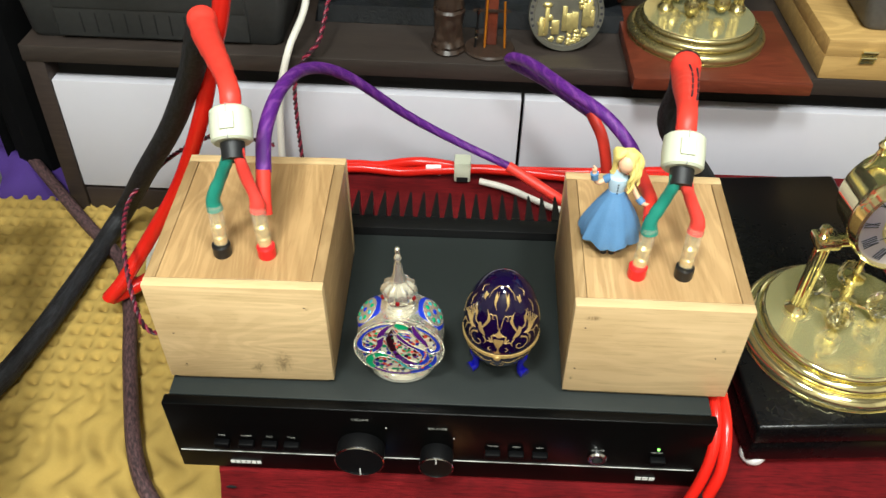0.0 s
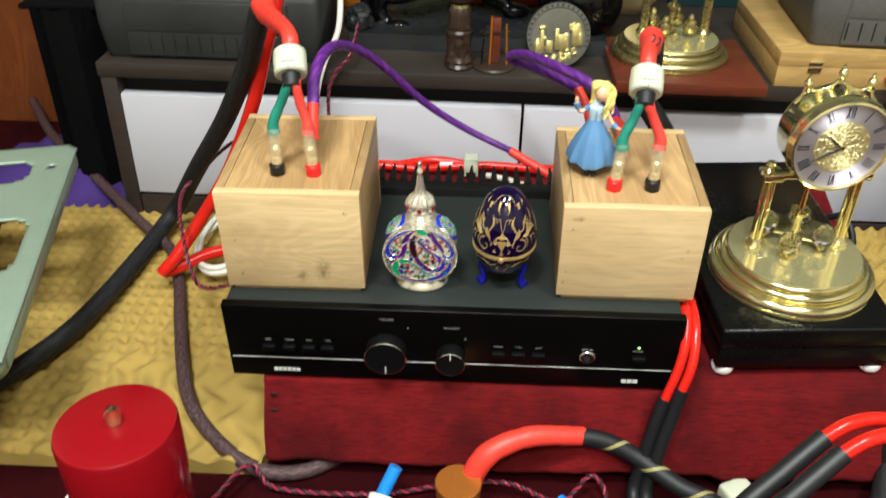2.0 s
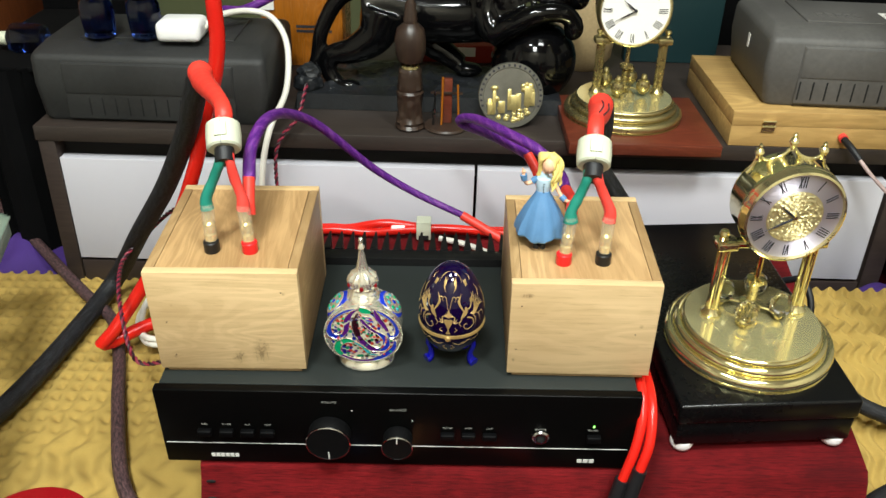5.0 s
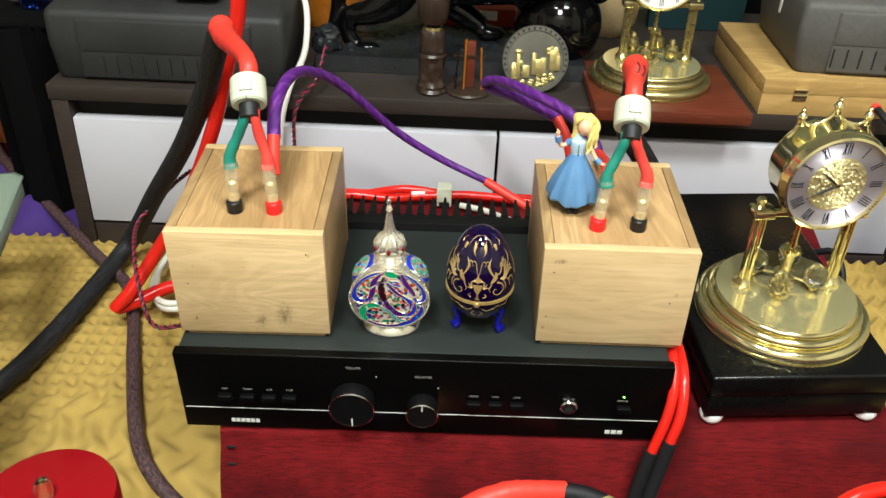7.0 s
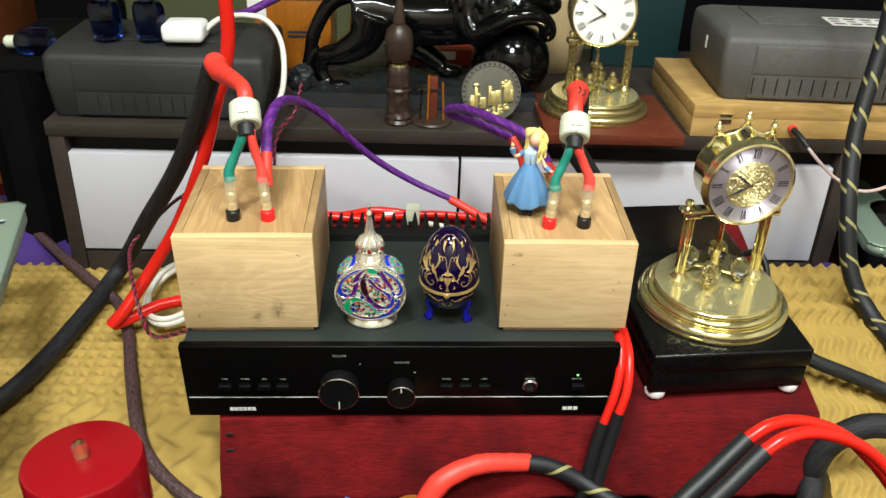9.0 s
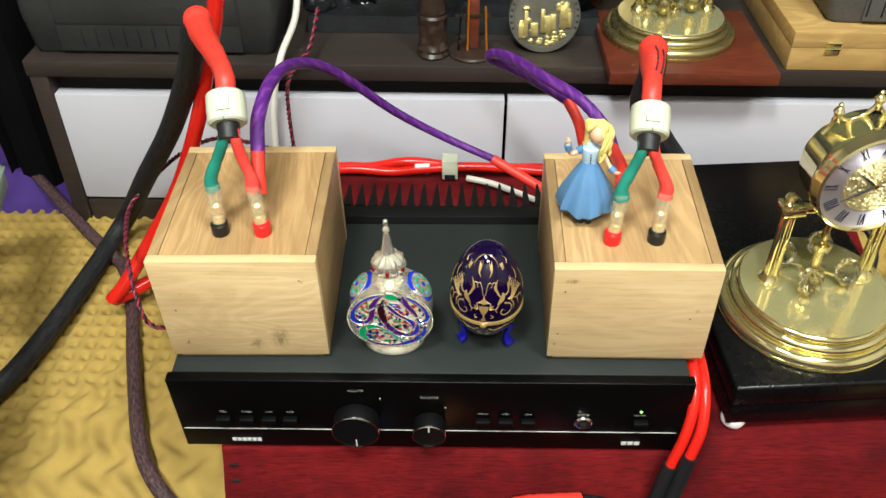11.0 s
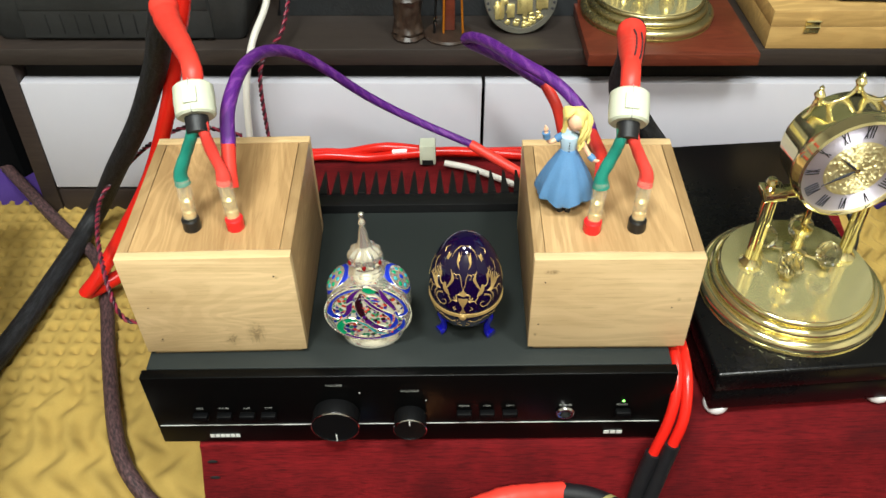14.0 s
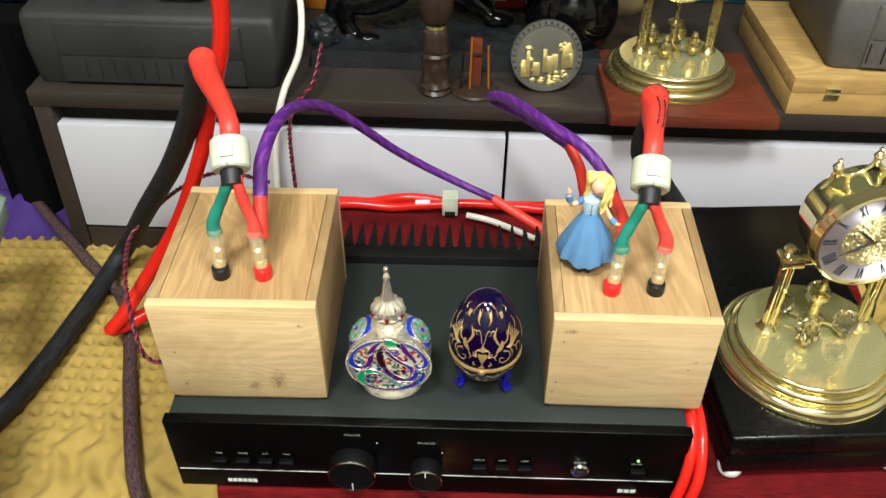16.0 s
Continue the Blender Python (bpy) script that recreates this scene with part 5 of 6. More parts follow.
for sx in (-1, 1):
    for sy in (-1, 1):
        part("foot", lathe([(0, 0), (0.006, 0.0), (0.0100, 0.003), (0.0112, 0.007), (0.0105, 0.0115), (0, 0.0115)], 24, (sx * 0.0735, sy * 0.146, 0)), M["white_plastic"], bb, "round white foot")


# ---- anniversary clocks ----
def roman_marks(cx, cy, cz, r0, r1, parent, wide):
    strokes = {1: "I", 2: "II", 3: "III", 4: "IIII", 5: "V", 6: "VI", 7: "VII", 8: "VIII", 9: "IX", 10: "X", 11: "XI", 12: "XII"}
    for h, text in strokes.items():
        a = radians(90 - 30 * h)
        bm = bmesh.new()
        units = {"I": 1.0, "V": 1.7, "X": 1.7}
        total = sum(units[c] for c in text)
        pos = -total / 2
        mid = (r0 + r1) / 2
        hh = (r1 - r0) / 2
        for c in text:
            u = units[c]
            q = (pos + u / 2) * wide
            pos += u
            for tilt in ({"I": (0,), "V": (-1, 1), "X": (-1, 1)}[c]):
                bar = block(-wide * 0.17, wide * 0.17, -0.0002, 0.0002, -hh, hh)
                sh = Matrix.Identity(4)
                if tilt:
                    sh[0][2] = tilt * 0.55 * wide / hh * (0.5 if c == "V" else 0.9)
                bar.transform(Matrix.Translation((q + (tilt * 0.0 if c == "X" else tilt * wide * 0.3), 0, 0)) @ sh)
                me = bpy.data.meshes.new("tmp")
                bar.to_mesh(me)
                bar.free()
                bm.from_mesh(me)
                bpy.data.meshes.remove(me)
        bm.transform(Matrix.Translation((cx, cy, cz)) @ Matrix.Rotation(-(a - math.pi / 2), 4, "Y") @ Matrix.Translation((0, 0, mid)))
        part("hour_mark", bm, M["ink"], parent)


def fluted(r, h0, h1, at, flutes=14):
    bm = lathe([(r, h0 + (h1 - h0) * i / 6) for i in range(7)], flutes * 4, at)
    for v in bm.verts:
        a = math.atan2(v.co.y - at[1], v.co.x - at[0])
        f = 1 - 0.13 * (0.5 + 0.5 * math.cos(flutes * a))
        v.co.x, v.co.y = at[0] + (v.co.x - at[0]) * f, at[1] + (v.co.y - at[1]) * f
    return bm


def base_profile(R):
    """Three rounded mouldings, one above the other, under a flat top."""
    out = [(0, 0), (R * 0.99, 0)]
    for r0, z0, r, n in ((R - 0.0062, 0.0062, 0.0064, 10), (R - 0.0128, 0.0152, 0.0048, 8), (R - 0.0175, 0.0214, 0.0035, 8)):
        for i in range(n + 1):
            a = radians(-60 + 145 * i / n)
            out.append((r0 + r * math.cos(a), z0 + r * math.sin(a)))
    return out + [(R * 0.80, 0.0248), (0, 0.0250)]


def anniversary_clock(at, turn, label, metal, spun, crystals, base_r, dial_z, dial_r, dial_y):
    c = thing("anniversary_clock", label, "clock", at, turn, "anniversary clocks")
    R = base_r
    base = part("base", lathe(base_profile(R), 96), metal, c, "stepped round brass base")
    part("plate", lathe([(0, 0.0252), (R * 0.80, 0.0252), (R * 0.795, 0.0262), (0, 0.0262)], 72), M["brass_flat"], base, "flat brass plate")
    top = dial_z - dial_r * (1.16 if spun else 0.92)
    for s in (-1, 1):
        x = s * 0.0415 + 0.0045
        pil = part("pillar", fluted(0.0058, 0.031, top - 0.002, (x, 0.010, 0)), metal, c, "fluted brass pillar")
        part("pillar_foot", lathe([(0, 0.0262), (0.0092, 0.0262), (0.0098, 0.029), (0.0075, 0.032), (0.0064, 0.035), (0, 0.035)], 28, (x, 0.010, 0)), metal, pil)
        part("capital", block(x - 0.0095, x + 0.0095, 0.001, 0.019, top - 0.002, top + 0.006, 0.0015), metal, pil)
        part("finial", lathe([(0, top + 0.007), (0.0046, top + 0.007), (0.0026, top + 0.009), (0.0048, top + 0.0125), (0.0038, top + 0.0155), (0, top + 0.017)], 20, (x * 1.08, 0.010, 0)), metal, pil)
    part("bridge", block(-0.046, 0.046, 0.004, 0.016, top - 0.001, top + 0.005, 0.0015), metal, c, "brass cross bar")
    head = part("clock_case", lathe([(0, -0.004), (dial_r * 0.97, -0.004), (dial_r * 1.03, -0.001), (dial_r * 1.04, 0.004), (dial_r * 0.99, 0.008), (dial_r * 0.97, 0.032), (dial_r * 0.93, 0.036), (0, 0.036)], 80, (0, dial_y, dial_z), (0, 1, 0)), metal, c, "round brass clock case")
    bez = lathe([(dial_r * 0.93, -0.0042), (dial_r * 0.955, -0.0085), (dial_r * 1.0, -0.0075), (dial_r * 1.03, -0.002), (dial_r * 0.93, -0.002)], 80, (0, dial_y, dial_z), (0, 1, 0), ring=True)
    part("bezel", bez, metal, head, "polished brass bezel")
    dial = lathe([(0, 0), (dial_r * 0.94, 0), (dial_r * 0.94, 0.0008), (0, 0.0008)], 80, (0, 0, 0), (0, 1, 0))
    d = part("dial", dial, M["dial_spun"] if spun else M["dial_white"], head, "spun silver dial" if spun else "white dial")
    d.matrix_basis = Matrix.Translation((0, dial_y - 0.0052, dial_z))
    if spun:
        def emboss(u, v):
            x, z = v * math.cos(2 * math.pi * u), v * math.sin(2 * math.pi * u)
            leafy = abs(noise.noise(Vector((x * 6.5, z * 6.5, 2.0)))) + 0.5 * abs(noise.noise(Vector((x * 13, z * 13, 5.0))))
            lift = 0.0014 * max(0.0, 0.42 - leafy) / 0.42 if 0.2 < v < 0.97 else 0.0
            return Vector((dial_r * 0.56 * x, -0.0004 - lift, dial_r * 0.56 * z))

        ctr = grid(120, 44, emboss)
        part("centre", ctr, M["embossed"], d, "embossed gilt centre")
    roman_marks(0, -0.0004, 0, dial_r * 0.64, dial_r * 0.88, d, 0.0021 * dial_r / 0.043)
    for ang, ln in ((308, 0.45), (242, 0.62)):
        a = radians(90 - ang)
        hd = tube([(0, -0.0022, 0), (dial_r * ln * 0.6 * math.cos(a), -0.0022, dial_r * ln * 0.6 * math.sin(a)), (dial_r * ln * math.cos(a), -0.0022, dial_r * ln * math.sin(a))], lambda s: 0.0007 + 0.0005 * math.sin(math.pi * min(1, s * 1.2)) - 0.0004 * s, 8, 0.002)
        part("clock_hand", hd, M["ink"], d, "black pointer")
    part("hub", lathe([(0, -0.0036), (0.0020, -0.0032), (0.0022, -0.0004), (0, -0.0004)], 16, axis=(0, 1, 0)), M["brass"] if spun else M["ink"], d)
    # crown with three finials
    crown = bmesh.new()
    zt = dial_z + dial_r - 0.004
    yb = dial_y + 0.026
    tube([(-0.036, yb, dial_z + dial_r * 0.62), (-0.032, yb, zt - 0.008), (-0.028, yb, zt + 0.0015), (-0.021, yb, zt - 0.001), (-0.012, yb, zt + 0.0005), (-0.005, yb, zt + 0.005), (0, yb, zt + 0.011), (0.005, yb, zt + 0.005), (0.012, yb, zt + 0.0005), (0.021, yb, zt - 0.001), (0.028, yb, zt + 0.0015), (0.032, yb, zt - 0.008), (0.036, yb, dial_z + dial_r * 0.62)], 0.0017, 10, 0.002, bm=crown)
    cr = part("crown", crown, metal, head, "brass crown rail")
    for x, z in ((-0.028, zt + 0.001), (0, zt + 0.010), (0.028, zt + 0.001)):
        part("finial", lathe([(0.0035, z - 0.002), (0.0026, z + 0.002), (0.0042, z + 0.0055), (0.0028, z + 0.0085), (0.0012, z + 0.0095), (0.0020, z + 0.0115), (0, z + 0.014)], 16, (x, dial_y + 0.026, 0)), metal, cr)
    # torsion pendulum
    hang = part("pendulum", lathe([(0, 0.028), (0.004, 0.028), (0.004, 0.034), (0.010, 0.036), (0.010, 0.039), (0.0045, 0.041), (0.0045, 0.060), (0.0085, 0.062), (0.0085, 0.066), (0.003, 0.068), (0.0022, top), (0, top)], 28, (0, 0.010, 0)), metal, c, "brass torsion pendulum")
    for i in range(4):
        a = radians(-120 + 90 * i)
        x, y = 0.0265 * math.cos(a), 0.010 + 0.0265 * math.sin(a)
        part("arm", tube([(0, 0.010, 0.036), (x, y, 0.0345)], 0.0013, 8, smooth=False), metal, hang)
        if crystals:
            bm = bmesh.new()
            bmesh.ops.create_icosphere(bm, subdivisions=2, radius=0.0118, matrix=Matrix.Translation((x, y, 0.0430)) @ Matrix.Diagonal((0.92, 0.92, 1.1, 1)))
            me_ob = part("crystal_ball", bm, M["crystal"], hang, "faceted clear crystal ball")
            for p in me_ob.data.polygons:
                p.use_smooth = False
            part("cup", lathe([(0, 0.0275), (0.003, 0.028), (0.0052, 0.032), (0.0045, 0.0355), (0, 0.0355)], 16, (x, y, 0)), metal, hang)
        else:
            part("weight", lathe([(0, 0.0285), (0.0035, 0.030), (0.0085, 0.036), (0.0095, 0.042), (0.0075, 0.048), (0.0035, 0.050), (0.0045, 0.053), (0.0030, 0.057), (0, 0.058)], 24, (x, y, 0)), metal, hang, "turned brass weight")
    return c


gilt_clock = leaning(anniversary_clock((0.3435, 0.1130, 0.1718), 5.0, "polished brass anniversary clock with crystal balls on the black box", M["brass"], True, True, 0.0785, 0.1545, 0.0435, -0.021))
gilt_clock.matrix_basis = gilt_clock.matrix_basis @ Matrix.Diagonal((1.037, 1.037, 1.037, 1))
anniversary_clock((0.275, 0.512, 0.2725), 2.0, "aged brass anniversary clock with a white dial on a wooden board", M["old_brass"], False, False, 0.079, 0.140, 0.047, 0.004)

# ---- on the cabinet ----
single("wooden_board", block(-0.0965, 0.0965, -0.088, 0.088, 0, 0.0148, 0.001), M["redwood"], "reddish-brown wooden board under the white-dial clock", "board", (0.288, 0.494, 0.2575), 0.5)


def tool_case(w, d, h, at, turn, label, tag):
    # the unlabelled case takes the copy with shade in its colour
    shell = M["case"] if tag else M["case_shaded_dusty"]
    c = thing("tool_case", label, "case", at, turn, "plastic cases")
    bm = bmesh.new()
    # a body that tucks in at its foot, with a sloping lid behind a rounded shoulder
    lay = [(0.0, 0.94, 0.95), (0.006, 0.965, 0.985), (0.5 * h, 1.0, 1.0), (0.82 * h, 0.995, 0.995), (0.88 * h, 0.985, 0.97), (0.91 * h, 0.97, 0.93), (0.985 * h, 0.93, 0.68), (h, 0.91, 0.62)]
    rings = []
    for z, fx, fy in lay:
        q = []
        hw, hd, r = w / 2 * fx, d / 2 * fy, min(w, d) * 0.05
        for cx, cy, a0 in ((hw - r, hd - r, 0), (-hw + r, hd - r, 90), (-hw + r, -hd + r, 180), (hw - r, -hd + r, 270)):
            for k3 in range(6):
                a = radians(a0 + 18 * k3)
                q.append(bm.verts.new((cx + r * math.cos(a), cy + r * math.sin(a), z)))
        rings.append(q)
    for a, b in zip(rings, rings[1:]):
        for i in range(len(a)):
            bm.faces.new((a[i], a[(i + 1) % len(a)], b[(i + 1) % len(a)], b[i]))
    bm.faces.new(rings[0]), bm.faces.new(rings[-1])
    body = part("body", bm, shell, c, "dusty dark grey plastic shell")
    part("top_panel", block(-w * 0.33, w * 0.34, -d * 0.27, d * 0.26, h - 0.001, h + 0.0022, 0.0012), shell, c, "raised panel")
    part("front_panel", block(-w * 0.365, w * 0.36, -d / 2 - 0.0020, -d / 2 + 0.02, 0.045 * h, 0.815 * h, 0.0016, 3), shell, c)
    part("panel_step", block(-w * 0.36, w * 0.355, -d / 2 - 0.0032, -d / 2 + 0.02, 0.40 * h, 0.80 * h, 0.0012, 2), shell, c)
    first, count = (-0.113, 14) if tag else (-0.081, 9)
    for i in range(count):
        x = first + i * 0.0170
        part("vent", block(x - 0.0012, x + 0.0012, -d / 2 - 0.0024, -d / 2 + 0.006, h * 0.10, h * 0.35, 0.0005, 1), M["case_dark"], c, "narrow dark vent slot")
    if tag:
        part("latch", block(-w * 0.502, -w * 0.49, -0.008, 0.0, h * 0.50, h * 0.68), M["white_plastic"], c, "small white latch")
        for z0 in (-0.018, -0.030):
            for j in range(5):
                part("raised_mark", block(-0.085 + 0.012 * j, -0.077 + 0.012 * j, z0, z0 + 0.007, h + 0.0020, h + 0.0030, 0.0003, 1), shell, c)
    if tag:
        lb = part("paper_label", block(0.0, 0.10, -0.055, -0.005, h + 0.0024, h + 0.0028), M["paper"], c, "torn white paper label")
        for row in range(3):
            for j in range(4):
                part("print_bar", block(0.006 + 0.023 * j, 0.022 + 0.023 * j - 0.004 * (row % 2), -0.047 + 0.014 * row, -0.041 + 0.014 * row, h + 0.0029, h + 0.0030), M["ink"] if row != 1 else M["twist_red"], lb)
    return c


tool_case(0.305, 0.20, 0.099, (-0.349, 0.566, 0.2575), 0.0, "dusty dark grey plastic tool case on the cabinet", False)
tool_case(0.32, 0.20, 0.098, (0.606, 0.563, 0.3055), -3.0, "dark grey plastic tool case with a paper label", True)

wb = thing("wooden_case", "varnished pine case with a brass hinge under the tool case", "case", (0.60, 0.565, 0.2575))
part("base", block(0.405, 0.80, 0.448, 0.682, 0.2575, 0.285, 0.0006), M["pine"], wb, "", True)
part("lid", block(0.405, 0.80, 0.448, 0.682, 0.2853, 0.3045, 0.0006), M["pine"], wb, "", True)
for x in (0.452, 0.70):
    hg = part("hinge", block(x - 0.0085, x + 0.0085, 0.4462, 0.448, 0.278, 0.293), M["brass"], wb, "small brass hinge", True)
    for z in (0.2855, 0.2925):
        part("knuckle", tube([(x - 0.0085, 0.4455, z), (x + 0.0085, 0.4455, z)], 0.0016, 8, smooth=False), M["brass"], hg, "", True)
rc = thing("signal_cable", "thin pale pink cable with a red-ringed plug in the pine case", "cable", (0.55, 0.44, 0.27))
part("ring", tube([(0.550, 0.4475, 0.274), (0.5505, 0.441, 0.273)], 0.0058, 14, smooth=False), M["shrink_salmon"], rc, "red ring", True)
part("plug", tube([(0.5505, 0.441, 0.273), (0.555, 0.425, 0.268), (0.563, 0.410, 0.258)], 0.0045, 12, 0.003), M["shrink_black"], rc, "black plug", True)
part("cable", tube([(0.562, 0.412, 0.259), (0.575, 0.39, 0.244), (0.590, 0.36, 0.232), (0.62, 0.34, 0.225), (0.68, 0.36, 0.235), (0.76, 0.42, 0.25)], 0.0024, 10), M["pvc_pink"], rc, "", True)


def blue_bottle(at, turn, cap, label):
    b = thing("blue_bottle", label, "bottle", at, 0, "small blue bottles")
    m = Matrix.Rotation(radians(90), 4, "Y") if turn else Matrix.Identity(4)
    bm = lathe([(0, 0), (0.0185, 0.0), (0.0208, 0.002), (0.0226, 0.026), (0.0222, 0.042), (0.0180, 0.049), (0.0098, 0.051), (0.0085, 0.054), (0.0085, 0.060), (0, 0.060)], 28)
    for v in bm.verts:
        a = math.atan2(v.co.y, v.co.x)
        f = 1 - 0.09 * abs(math.sin(4 * a))
        v.co.x, v.co.y = v.co.x * f, v.co.y * f
    bm.transform(m)
    part("body", bm, M["blue_glass"], b, "faceted dark blue glass")
    bm = lathe([(0, 0.054), (0.0095, 0.054), (0.0095, 0.066), (0.006, 0.070), (0, 0.070)] if turn else [(0, 0.054), (0.0065, 0.054), (0.0055, 0.075), (0.0045, 0.10), (0, 0.10)], 20)
    bm.transform(m)
    part("cap", bm, cap, b)
    return b


blue_bottle((-0.418, 0.512, 0.3590), 0, M["blue_plastic"], "dark blue glass bottle with a bright blue cap")
blue_bottle((-0.358, 0.514, 0.3590), 0, M["black_plastic"], "dark blue glass bottle with a dark cap")

bag = thing("black_bag", "tall black cloth bag standing beside the cabinet", "bag", (-0.58, 0.68, 0))
bm = grid(60, 30, lambda u, v: Vector((-0.578 + (0.058 + 0.008 * math.sin(9 * math.pi * u) * (1 - 0.4 * v)) * math.copysign(abs(math.cos(2 * math.pi * u)) ** 0.5, math.cos(2 * math.pi * u)), 0.68 + (0.16 + 0.012 * math.sin(22 * math.pi * u)) * math.copysign(abs(math.sin(2 * math.pi * u)) ** 0.5, math.sin(2 * math.pi * u)), 0.002 + 0.305 * v)))
bmesh.ops.remove_doubles(bm, verts=bm.verts, dist=1e-5)
part("body", bm, M["black_cloth"], bag, "", True)
part("flap", block(-0.640, -0.516, 0.53, 0.83, 0.300, 0.309, 0.004), M["black_cloth"], bag, "", True)
b = blue_bottle((-0.53, 0.585, 0.327), 1, M["ferrite_white"], "dark blue glass bottle with a white cap lying on the bag")
b.matrix_basis = pose(-0.535, 0.60, 0.327, 0, 0, 180)
lw = thing("wooden_cabinet", "tall reddish-brown wooden cabinet beside the wall", "cabinet", (-1.0, 0.9, 0))
part("side_panel", block(-1.30, -0.745, 0.80, 1.09, 0.0, 1.2, 0.003), M["brownwood"], lw, "", True)
part("edge_strip", block(-0.7445, -0.735, 0.795, 0.815, 0.0, 1.2, 0.002), M["orangewood"], lw, "", True)

ob3 = thing("orange_box", "orange-brown varnished wooden box standing on the cabinet", "box", (-0.19, 0.775, 0.2575))
part("body", block(-0.253, -0.128, 0.72, 0.83, 0.2575, 0.372, 0.002), M["orangewood"], ob3, "", True)
part("lid", block(-0.255, -0.126, 0.718, 0.832, 0.3725, 0.395, 0.002), M["orangewood"], ob3, "", True)
part("label", block(-0.262, -0.232, 0.7165, 0.7178, 0.345, 0.385), M["paper"], ob3, "small white paper label", True)
for i in range(2):
    part("print_bar", block(-0.20, -0.155 + 0.01 * i, 0.7194, 0.7198, 0.318 - 0.007 * i, 0.322 - 0.007 * i), M["ink"], ob3, "", True)
cable([(-0.28, 0.62, 0.366), (-0.247, 0.60, 0.372), (-0.205, 0.60, 0.391), (-0.165, 0.60, 0.412), (-0.10, 0.62, 0.45), (-0.02, 0.75, 0.46), (0.0, 0.95, 0.27)], 0.006, M["braid_purple"], "purple braided cable passing over the case", group="purple links")

# the black panther on its rock
st = bmesh.new()
tube([(-0.085, 0.625, 0.380), (-0.05, 0.625, 0.382), (0.0, 0.618, 0.374), (0.05, 0.615, 0.374), (0.10, 0.612, 0.382), (0.135, 0.610, 0.394)], lambda t: 0.046 - 0.006 * math.sin(math.pi * t), 24, bm=st)
tube([(-0.085, 0.618, 0.408), (-0.118, 0.612, 0.392), (-0.142, 0.604, 0.352), (-0.150, 0.599, 0.315), (-0.158, 0.590, 0.285)], lambda t: 0.013 - 0.004 * t, 14, bm=st)
tube([(-0.055, 0.600, 0.378), (-0.068, 0.592, 0.345), (-0.100, 0.590, 0.325), (-0.128, 0.590, 0.318), (-0.133, 0.588, 0.296), (-0.122, 0.584, 0.279)], lambda t: 0.033 - 0.021 * min(1, t * 1.25), 16, bm=st)
ball((-0.106, 0.578, 0.278), 0.0135, 14, st, 0, (1.5, 1.0, 0.75))
tube([(-0.02, 0.64, 0.36), (0.0, 0.645, 0.330), (0.03, 0.640, 0.312), (0.055, 0.632, 0.296)], lambda t: 0.026 - 0.012 * t, 14, bm=st)
ball((0.066, 0.625, 0.291), 0.014, 12, st, 0, (1.6, 1.0, 0.8))
tube([(0.085, 0.600, 0.400), (0.090, 0.580, 0.375), (0.100, 0.565, 0.358)], lambda t: 0.027 - 0.010 * t, 16, bm=st)
tube([(0.094, 0.568, 0.356), (0.122, 0.560, 0.376), (0.155, 0.558, 0.392), (0.190, 0.562, 0.393), (0.208, 0.568, 0.376)], lambda t: 0.0155 - 0.003 * t, 16, bm=st)
ball((0.206, 0.567, 0.372), 0.014, 14, st, 0, (1.0, 1.1, 1.2))
ball((0.182, 0.60, 0.418), 0.030, 18, st, 0, (1.2, 1.0, 0.9))
ball((0.212, 0.592, 0.406), 0.016, 14, st)
ball((0.165, 0.61, 0.445), 0.009, 10, st)
random.seed(21)
for i in range(26):
    u = i / 25
    x = 0.055 + 0.115 * u
    tube([(x, 0.606, 0.440 - 0.012 * u), (x + 0.004, 0.580, 0.428 - 0.010 * u), (x + random.uniform(-0.002, 0.006), 0.568, 0.402 + random.uniform(-0.008, 0.006))], lambda t: 0.0052 - 0.0032 * t, 7, 0.004, bm=st)
ball((0.158, 0.603, 0.317), 0.0610, 32, st)
pan = single("panther_statue", st, M["gloss_black"], "glossy black panther statue with paws on a ball", "statue")
rm = pan.modifiers.new("blend", "REMESH")
rm.mode, rm.voxel_size, rm.use_smooth_shade = "VOXEL", 0.0026, True
sm = pan.modifiers.new("soften", "SMOOTH")
sm.factor, sm.iterations = 0.5, 4


def rough_slab(u, v):
    x, y = -0.176 + 0.375 * u, 0.535 + 0.165 * v
    e = min(u * 8, (1 - u) * 8, v * 5, (1 - v) * 5, 1)
    return Vector((x, y, 0.2575 + (0.020 if e > 0.01 else 0.0) + 0.005 * e * noise.noise(Vector((x * 60, y * 60, 3))) + 0.004 * e))


rk = grid(90, 40, rough_slab)
ball((-0.160, 0.562, 0.286), 0.019, 24, rk, 0, (1.1, 1.0, 0.8))
ball((-0.158, 0.566, 0.301), 0.0145, 24, rk, 0, (1.1, 1.0, 0.8))
for v in rk.verts:
    if v.co.z > 0.282:
        v.co += 0.0045 * noise.noise_vector(v.co * 130)
single("statue_base", rk, M["rock"], "rough black stone base under the panther", "base")

bm = lathe([(0, 0), (0.0185, 0), (0.0200, 0.003), (0.0175, 0.007), (0.0190, 0.011), (0.0168, 0.015)] + [(0.0160, 0.015 + 0.0025 * i) for i in range(1, 12)] + [(0.0168, 0.045), (0.0178, 0.050), (0.0155, 0.053), (0.0168, 0.056), (0.0158, 0.062), (0.0154, 0.072), (0.0150, 0.080), (0.0130, 0.0825)], 64)
